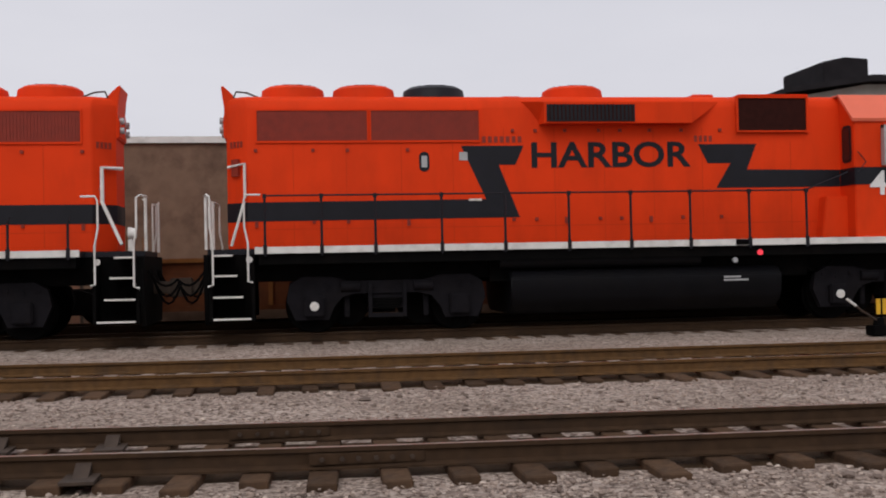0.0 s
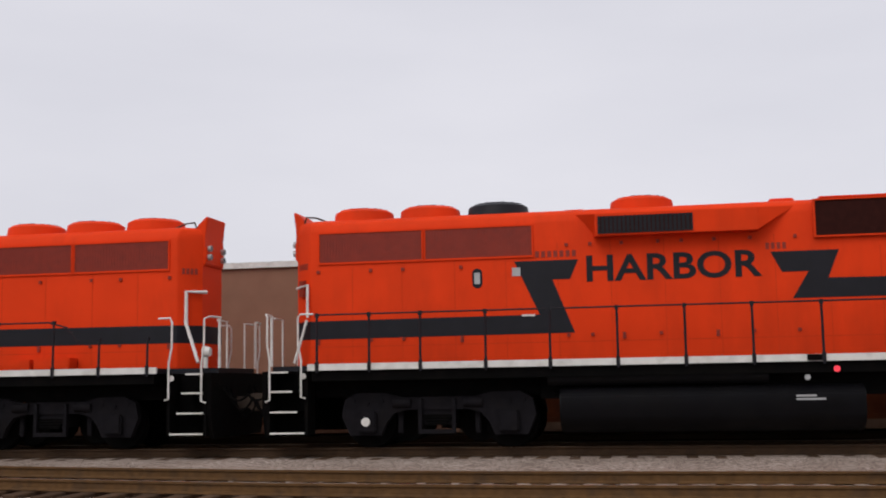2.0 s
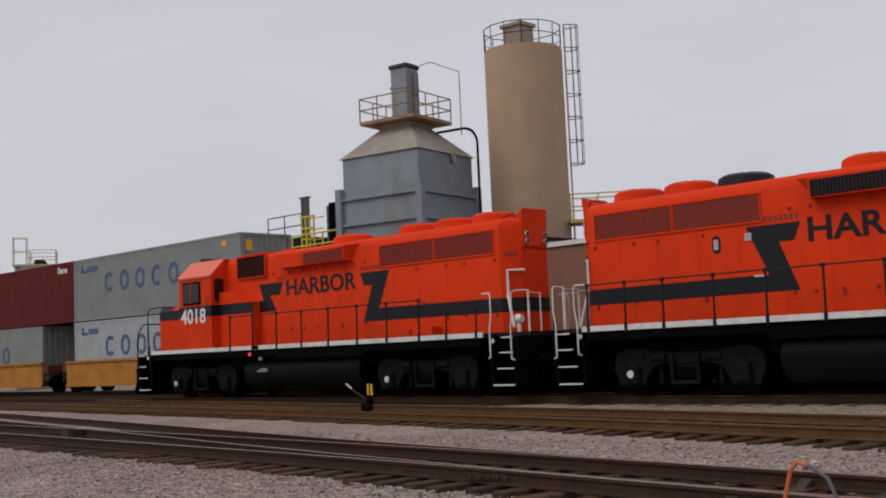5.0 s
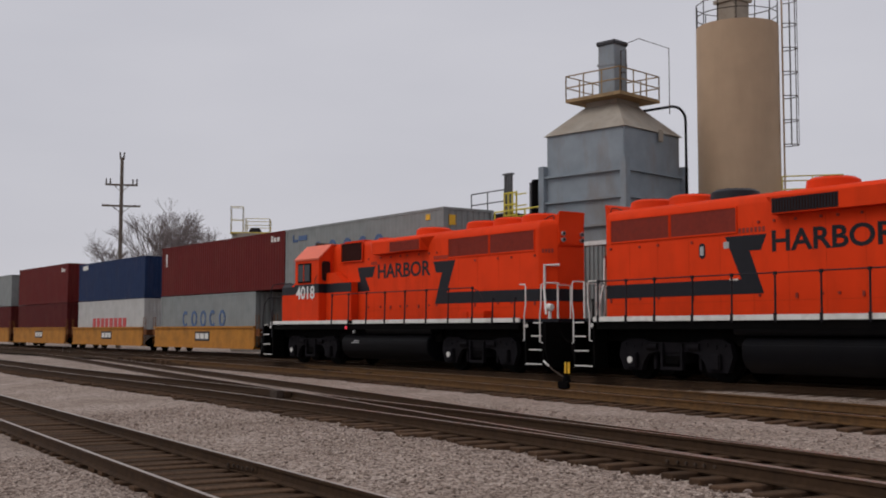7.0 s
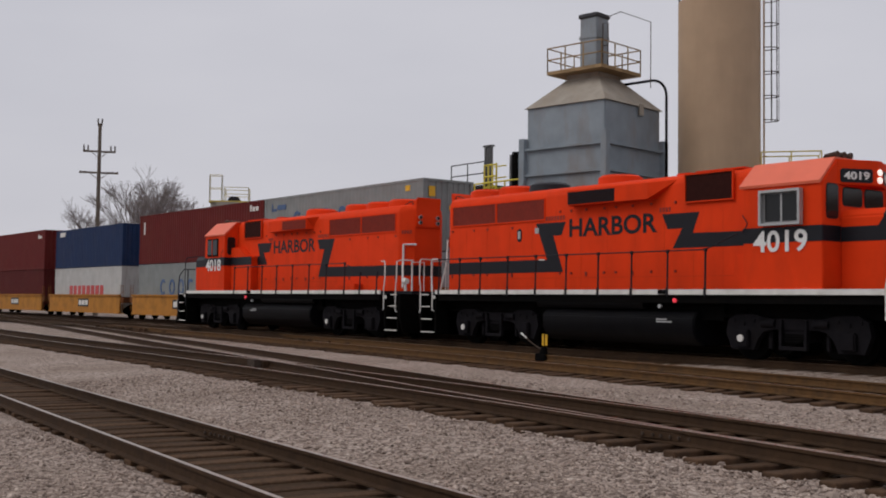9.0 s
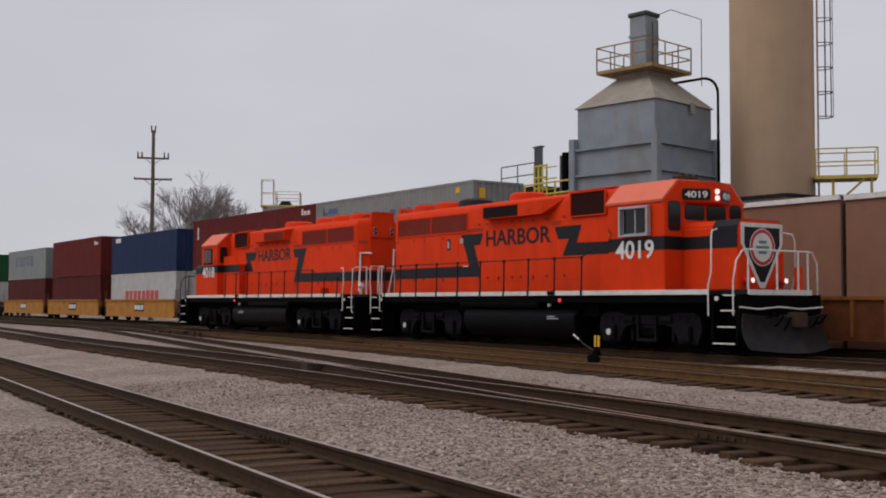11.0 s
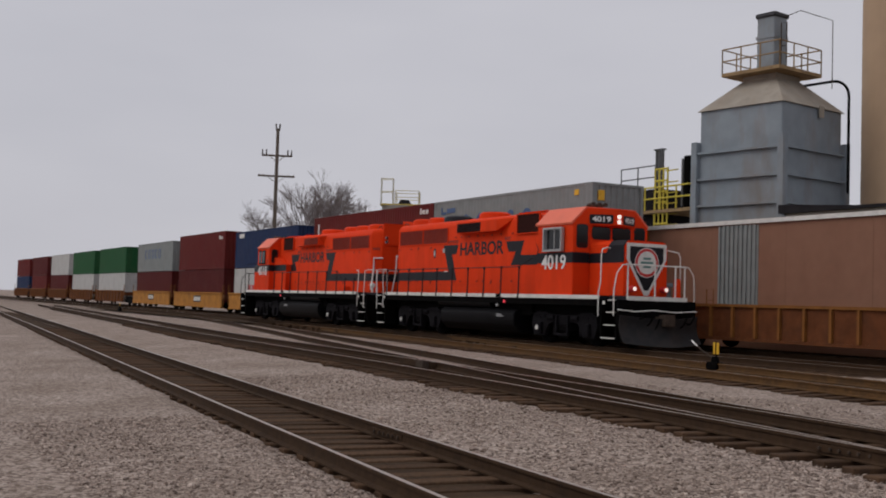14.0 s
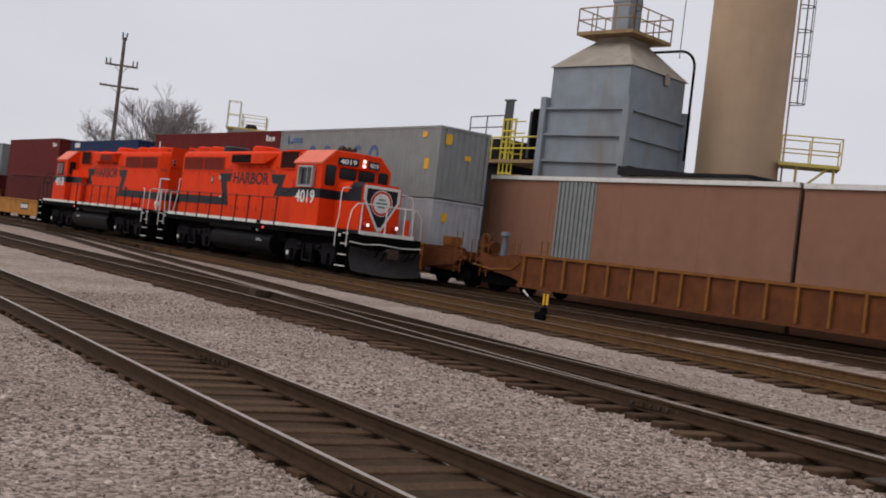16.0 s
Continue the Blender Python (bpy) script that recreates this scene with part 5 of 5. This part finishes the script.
# ---- more of the plant, far building, pole, trees ----
DARKROOF = material("tarred_roof", (0.018, 0.016, 0.018), 0.9, vary=0.3, scale=2, spec=0.15)
SIDING = material("grey_siding", (0.30, 0.28, 0.25), 0.7, vary=0.1, scale=1.5, stain=(0.18, 0.13, 0.1), stain_amt=0.4, stain_scale=0.6)
BARK = material("bare_branches", (0.20, 0.17, 0.165), 0.95, vary=0.2, scale=3)
POLEWOOD = material("weathered_pole", (0.13, 0.105, 0.085), 0.9, vary=0.2, scale=4)
PALEY = material("pale_yellow_paint", (0.58, 0.50, 0.26), 0.6, vary=0.12, scale=3)
YCAGE = material("yellow_cage", (0.62, 0.50, 0.06), 0.6, vary=0.12, scale=3)


def build_plant():
    b = thing("plant_building", "low dark-roofed plant building behind the train", "building", pose(-28.5, 38, 0.2))
    part("wall", bm_box(B(), -3.0, 3.0, -6.2, 6.2, 0, 5.2), SIDING, b)
    part("roof", bm_prism(B(), [(-3.2, 5.2), (-3.2, 5.55), (0.5, 5.32), (3.2, 5.3), (3.2, 5.2)], -6.4, 6.4, "y"), DARKROOF, b, "tarred dark roof")
    p = thing("filter_house", "dark filter house with grey exhaust pipes and yellow railings", "industrial building", pose(-42, 34.6, 0.2))
    part("body", bm_box(B(), -2.4, 0.2, -0.6, 1.4, 0, 7.1), DARKROOF, p, bevel=0.03)
    part("deck", bm_box(B(), -2.6, 3.2, -1.0, 1.6, 5.9, 6.05), RUSTRAIL, p)
    for k in (-0.2, 0.0, 0.2):
        part("exhaust_pipe", bm_cyl(B(), (-0.2 + k, -0.2, 7.0), (-0.2 + k, -0.2, 9.0), 0.085, None, 12), GREYPIPE, p, "slender grey exhaust pipe")
    part("pipe_cap", bm_box(B(), -0.52, 0.12, -0.32, -0.08, 8.98, 9.05), GREYPIPE, p)
    st = part("black_chimney", bm_cyl(B(), (1.95, -0.2, 6.0), (1.95, -0.2, 8.5), 0.27, None, 18), GRIME, p, "short black stack")
    part("pale_strip", bm_box(B(), 1.6, 1.72, -0.4, 0.0, 6.2, 8.4), GREYPIPE, p)
    part("railing", railing(B(), [(-2.5, -0.7), (0.1, -0.7)], 7.1, 1.1, 0.03, closed=False), GREYPIPE, p)
    part("railing", railing(B(), [(-2.5, -1.0), (3.1, -1.0)], 6.05, 1.05, 0.04, closed=False), YCAGE, p)
    cage = B()
    for x in (0.35, 0.65, 0.95, 1.25):
        bm_tube(cage, [(x, -0.9, 5.0), (x, -0.9, 8.0)], 0.045, 6)
    for z in (5.4, 5.9, 6.4, 6.9, 7.4, 7.95):
        bm_tube(cage, [(0.35, -0.9, z), (1.25, -0.9, z)], 0.045, 6)
        bm_tube(cage, [(0.35, -0.3, z), (1.25, -0.3, z)], 0.03, 6)
    part("ladder_cage", cage, YCAGE, p, "bright yellow ladder cage")
    y = thing("service_platform", "yellow railed service platform on a pale tank", "platform", pose(-69.2, 34, 0.2, 0, 0, 60))
    part("tank", bm_cyl(B(), (0, 0, 0), (0, 0, 7.9), 1.25, None, 28), SIDING, y)
    part("deck", bm_box(B(), -1.3, 1.3, -1.0, 1.0, 7.9, 8.0), YRAIL, y)
    part("railing", railing(B(), [(-0.3, -1.0), (1.3, -1.0), (1.3, 1.0), (-0.3, 1.0)], 8.0, 0.9, 0.022), PALEY, y)
    part("tall_frame", railing(B(), [(-1.3, -0.5), (-0.5, -0.5), (-0.5, 0.3), (-1.3, 0.3)], 8.0, 1.75, 0.022), PALEY, y)
    part("valve", bm_cyl(B(), (0.3, 0, 8.0), (0.3, 0, 8.35), 0.5, 0.3, 16), DARKROOF, y)
    f = thing("warehouse", "grey sided warehouse with dark sloping roof", "building", pose(15.6, 34, 0.2))
    part("wall", bm_prism(B(), [(0.2, 0), (0.2, 6.5), (2.9, 6.95), (24, 6.95), (24, 0)], 0, 16, "y"), SIDING, f)
    part("roof", bm_prism(B(), [(0, 6.62), (0, 6.78), (2.9, 7.2), (24.2, 7.2), (24.2, 7.0), (2.9, 7.0)], -0.4, 16.3, "y"), DARKROOF, f)
    part("roof_unit", bm_prism(B(), [(1.65, 6.9), (1.65, 7.75), (2.4, 7.9), (3.2, 7.85), (3.2, 6.9)], 0.4, 3.4, "y"), DARKROOF, f, "black rooftop unit", bevel=0.03)
    r = thing("shed", "low pale roofed shed beyond the silo", "building", pose(-24, 41, 0.2))
    part("wall", bm_box(B(), -2.6, 8, 0, 8, 0, 5.7), SIDING, r)
    part("roof", bm_box(B(), -2.9, 8.2, -0.3, 8.3, 5.7, 5.95), HOPROOF, r)


GREYPIPE = material("grey_pipe", (0.11, 0.11, 0.115), 0.6, 0.2, vary=0.2, scale=4)
build_plant()


def build_pole():
    p = thing("utility_pole", "weathered wooden utility pole with two crossarms", "utility pole", pose(-88.5, 32, 0.2))
    part("pole", bm_cyl(B(), (0, 0, 0), (0, 0, 15.4), 0.2, 0.13, 12), POLEWOOD, p)
    for z, l in ((13.15, 1.25), (11.45, 1.5)):
        ux, uy = 0.34 * l, 0.94 * l
        arm = part("crossarm", bm_tube(B(), [(-ux, -uy, z), (ux, uy, z)], 0.085, 6), POLEWOOD, p)
        part("arm_brace", bm_tube(B(), [(-ux * 0.5, -uy * 0.5, z), (0, 0, z - 0.6), (ux * 0.5, uy * 0.5, z)], 0.03, 5), POLEWOOD, p)
        for k in (-0.95, -0.7, 0.7, 0.95):
            part("insulator", bm_cyl(B(), (ux * k, uy * k, z), (ux * k, uy * k, z + (0.5 if z > 12 else 0.12)), 0.07, 0.05, 8), STEEL_OLD, arm)
    for k in (-0.12, 0.12):
        part("top_pin", bm_cyl(B(), (k * 0.34, k * 0.94, 15.2), (k * 0.34 * 1.4, k * 0.94 * 1.4, 15.8), 0.06, None, 8), STEEL_OLD, p)


build_pole()


def build_tree(x, y, height, spread, seed, label):
    rng = random.Random(seed)
    t = thing("tree", label, "tree", pose(x, y, 0.2))
    trunk, crown = B(), B()

    def grow(bm, p, v, length, r, depth):
        q = p + v * length
        bm_cyl(bm, p, q, r, r * 0.68, 6 if depth < 2 else 4)
        if depth >= 7:
            return
        n = 4 if depth == 0 else 3 if depth < 6 else 2
        for k in range(n):
            a = rng.uniform(0, 2 * math.pi)
            side = Vector((math.cos(a), math.sin(a), 0)) * spread * rng.uniform(0.5, 1.0)
            w = (v * 0.8 + side + Vector((0, 0, 0.1 if depth < 4 else -0.05))).normalized()
            grow(crown if depth >= 1 else trunk, q - v * length * rng.uniform(0, 0.3), w, length * rng.uniform(0.62, 0.84), r * 0.64, depth + 1)
    grow(trunk, Vector((0, 0, 0)), Vector((0.03, 0, 1)), height * 0.3, height * 0.014, 0)
    part("trunk", trunk, BARK, t)
    tagged(part("crown", crown, BARK, t, "bare twigs without leaves"), kind="stuff")


build_tree(-102.5, 41, 14.2, 0.4, 3, "bare winter tree with spreading branches")
build_tree(-97.5, 41, 12.6, 0.42, 12, "bare winter tree with a rounded crown")
build_tree(-110.0, 40.5, 11.0, 0.45, 8, "smaller bare winter tree with fine twigs")


# ---- switch stands and trackside hardware ----
def build_low_stand(x, y, z, label):
    s = thing("switch_stand", label, "switch stand", pose(x, y, z) @ Matrix.Scale(0.72, 4))
    part("base", bm_box(B(), -0.28, 0.28, -0.2, 0.2, -0.1, 0.16), GRIME, s, bevel=0.03)
    part("gear_case", bm_cyl(B(), (0, 0, 0.16), (0, 0, 0.36), 0.16, 0.11, 14), GRIME, s)
    part("mast", bm_cyl(B(), (0.06, 0, 0.2), (0.06, 0, 0.55), 0.03, None, 8), GRIME, s)
    part("lever", bm_tube(B(), [(-0.1, -0.05, 0.3), (-0.55, -0.15, 0.55), (-0.85, -0.2, 0.78)], 0.028), STEEL_OLD, s)
    part("lever_grip", bm_tube(B(), [(-0.72, -0.18, 0.68), (-0.98, -0.22, 0.86)], 0.034), WHITEP, s, "pale lever grip")
    for k in (-0.08, 0.08):
        part("target", bm_box(B(), 0.06 + k - 0.055, 0.06 + k + 0.055, -0.03, 0.0, 0.44, 0.84), YELLOW, s, "yellow target plate")
    part("target_rod", bm_box(B(), 0.04, 0.08, -0.045, -0.032, 0.4, 0.88), GRIME, s)


build_low_stand(-21.72, 19.6, 0.24, "low black switch stand with yellow target plates")
build_low_stand(10.8, 19.6, 0.24, "low black switch stand with yellow target plates")
build_low_stand(-91.5, 20.4, 0.24, "low switch stand with yellow target far off")


def build_near_stand():
    s = thing("switch_machine", "black switch machine with yellow target and rod", "switch stand", pose(-3.28, 8.15, -0.03))
    part("case", bm_box(B(), -0.3, 0.22, -0.3, 0.25, 0, 0.26), GRIME, s, "black cast gear case", bevel=0.04)
    part("cap", bm_cyl(B(), (0, 0, 0.26), (0, 0, 0.34), 0.14, 0.1, 16), GRIME, s)
    part("target_rod", bm_cyl(B(), (0, -0.02, 0.3), (0, -0.02, 0.81), 0.02, None, 10), STEEL_OLD, s)
    for k in (-1, 1):
        bm = bm_box(B(), k * 0.018 if k > 0 else -0.1, 0.1 if k > 0 else -0.018, -0.012, 0.012, 0.36, 0.69)
        part("target", bm, YELLOW, s, "yellow target plate", bevel=0.006)
    part("throw_rod", bm_tube(B(), [(0.1, 0.2, 0.05), (0.1, 2.6, 0.06)], 0.03, 8), STEEL_OLD, s)
    hb = thing("headblock_ties", "grey weathered timber under the switch machine", "railway tie", pose(-3.28, 8.6, -0.02))
    for k in (-0.42, 0.5):
        part("timber", bm_box(B(), k - 0.12, k + 0.12, -1.3, 0.45, -0.16, -0.02), TIEWOOD, hb, bevel=0.012)
    h = thing("orange_hose", "orange and grey hose looped over the rail", "hose", pose(-4.2, 8.2, -0.05))
    part("orange_section", bm_tube(B(), [(-0.28, 0.0, 0.0), (-0.22, 0.0, 0.12), (-0.16, 0.02, 0.35), (-0.1, 0.05, 0.62), (-0.05, 0.06, 0.69), (0.04, 0.06, 0.67)], 0.018, 8), HOSE, h)
    part("grey_section", bm_tube(B(), [(0.04, 0.06, 0.67), (0.2, 0.05, 0.58), (0.28, 0.03, 0.42), (0.36, 0.0, 0.15), (0.44, -0.05, 0.0)], 0.016, 8), GREYPIPE, h)


build_near_stand()


def rail_y(name, x, side):
    k = TRACKS[name][0]
    xs, ys = line_at(k, 1.0)
    return float(np.interp(x, xs, ys)) + side * 0.75


def build_hardware():
    """Rail braces at the points, joint bars, rods and the frog."""
    for x in (-5.6, -4.6, -3.6, -2.6, -1.6):
        for nm, side in (("track_second", -1), ("track_second", 1)):
            y = rail_y(nm, x, side)
            b = thing("rail_brace", "rusty cast rail brace on a tie plate", "rail brace", pose(x, y, 0.03), "rail braces")
            part("plate", bm_box(B(), -0.13, 0.13, -0.42, 0.2, 0.0, 0.025), STEEL_OLD, b)
            part("brace", bm_prism(B(), [(-0.24, 0.025), (-0.05, 0.11), (-0.05, 0.025)], -0.06, 0.06, "x"), STEEL_OLD, b)
    for x, nm, side in ((-0.1, "track_second", 1), (0.6, "track_second", -1), (8.0, "track_second", 1), (-9.0, "track_second", -1), (-13.5, "track_near", 1), (-6.4, "track_near", -1)):
        top = TRACKS[nm][1]
        y = rail_y(nm, x, side)
        j = thing("joint_bar", "bolted steel joint bar on the rail web", "joint bar", pose(x, y - 0.03, top - 0.09), "joint bars")
        part("bar", bm_box(B(), -0.46, 0.46, -0.025, 0.0, -0.045, 0.045), RAILDARK, j, bevel=0.006)
        for k in (-0.36, -0.2, -0.07, 0.07, 0.2, 0.36):
            part("bolt", bm_cyl(B(), (k, -0.02, 0), (k, -0.05, 0), 0.02, None, 6), STEEL_OLD, j)
    f = thing("frog", "steel turnout frog with guard rails", "rail frog", pose(-25.2, 13.0, 0.03, 0, 0, -8))
    part("casting", bm_prism(B(), [(-1.0, -0.14), (-1.0, 0.16), (1.2, 0.07), (1.2, -0.07)], 0.0, 0.165, "z"), RAILDARK, f, bevel=0.01)
    part("guard_block", bm_box(B(), 0.6, 1.1, -0.25, -0.08, 0, 0.19), STEEL_OLD, f, bevel=0.01)


build_hardware()


# ---- loose stones over the ballast ----
def build_stones():
    rng = np.random.default_rng(5)
    t = (1 + 5 ** 0.5) / 2
    base = np.array([(-1, t, 0), (1, t, 0), (-1, -t, 0), (1, -t, 0), (0, -1, t), (0, 1, t), (0, -1, -t), (0, 1, -t), (t, 0, -1), (t, 0, 1), (-t, 0, -1), (-t, 0, 1)]) / 1.9
    tri = np.array([(0, 11, 5), (0, 5, 1), (0, 1, 7), (0, 7, 10), (0, 10, 11), (1, 5, 9), (5, 11, 4), (11, 10, 2), (10, 7, 6), (7, 1, 8), (3, 9, 4), (3, 4, 2), (3, 2, 6), (3, 6, 8), (3, 8, 9), (4, 9, 5), (2, 4, 11), (6, 2, 10), (8, 6, 7), (9, 8, 1)])
    zones = [((-17, 1), (2.2, 5.0), 18000, 0.016), ((-24, -2), (5.8, 11.5), 28000, 0.017), ((-9, 9), (6.6, 9.2), 14000, 0.018), ((-24, 11), (11.0, 15.2), 16000, 0.019), ((-14, 0), (4.2, 6.6), 1500, 0.016)]
    vs, fs, off = [], [], 0
    for (x0, x1), (y0, y1), n, size in zones:
        for _ in range(n):
            x, y = rng.uniform(x0, x1), rng.uniform(y0, y1)
            r = size * rng.lognormal(-0.15, 0.42)
            z = lie(x, y) + 0.02 * rng.uniform(-0.4, 0.9)
            skip = False
            for nm in ("track_near", "track_second", "track_third"):
                k = TRACKS[nm][0]
                dy = abs(y - np.interp(x, [q[0] for q in k], [q[1] for q in k]))
                if abs(dy - 0.75) < 0.12 or (nm == "track_near" and dy < 0.8 and rng.random() < 0.8) or (nm != "track_near" and (dy < 0.95 and rng.random() < 0.94 or dy < 1.35 and rng.random() < 0.5)):
                    skip = True
            if skip:
                continue
            a = rng.uniform(0, 6.283)
            p = base * rng.uniform(0.72, 1.25, (12, 1)) * (r, r * rng.uniform(0.6, 0.95), r * rng.uniform(0.4, 0.7))
            c, s = math.cos(a), math.sin(a)
            vs.append(np.stack([x + p[:, 0] * c - p[:, 1] * s, y + p[:, 0] * s + p[:, 1] * c, z + p[:, 2]], 1))
            fs.append(tri + off)
            off += 12
    v, f = np.concatenate(vs), np.concatenate(fs)
    me = bpy.data.meshes.new("loose_stones")
    me.from_pydata(v.tolist(), [], f.tolist())
    me.materials.append(STONE)
    tagged(new("loose_stones", me), "grey and brown crushed ballast stones", "stones", kind="stuff")


build_stones()


# ---- what moves: both engines roll along their track, and their wheels turn ----
RUN= [(0.0, 15.18), (0.5, 13.68), (1.0, 12.22), (1.5, 10.65), (2.0, 9.16), (2.5, 7.67), (3.0, 6.23), (3.5, 4.65), (4.0, 3.08), (4.5, 1.54), (5.0, -0.0), (7.5, -7.79), (8.0, -9.29), (8.5, -10.84), (9.0, -12.36), (9.5, -13.95), (12.0, -21.66), (12.5, -23.25), (13.0, -24.81), (13.5, -26.42), (14.0, -27.87), (14.5, -29.32), (15.0, -30.83), (15.5, -32.42), (16.0, -33.97)]

def travel(t):
    return float(np.interp(t, [r[0] for r in RUN], [r[1] for r in RUN]))


def motions():
    times = [r[0] for r in RUN]
    for loco, x in ((loco_19, X19), (loco_18, X18)):
        walk(loco, [(t, pose(x + travel(t), 22.4, 0.39)) for t in times])
    for w in wheels_19 + wheels_18:
        x = w.location.x
        rows, t = [], 0.0
        for k in range(81):
            t = k * 0.2
            rows.append((t, pose(x, 0, 0.508) @ Matrix.Rotation(travel(t) / 0.508, 4, "Y")))
        walk(w, rows)


motions()
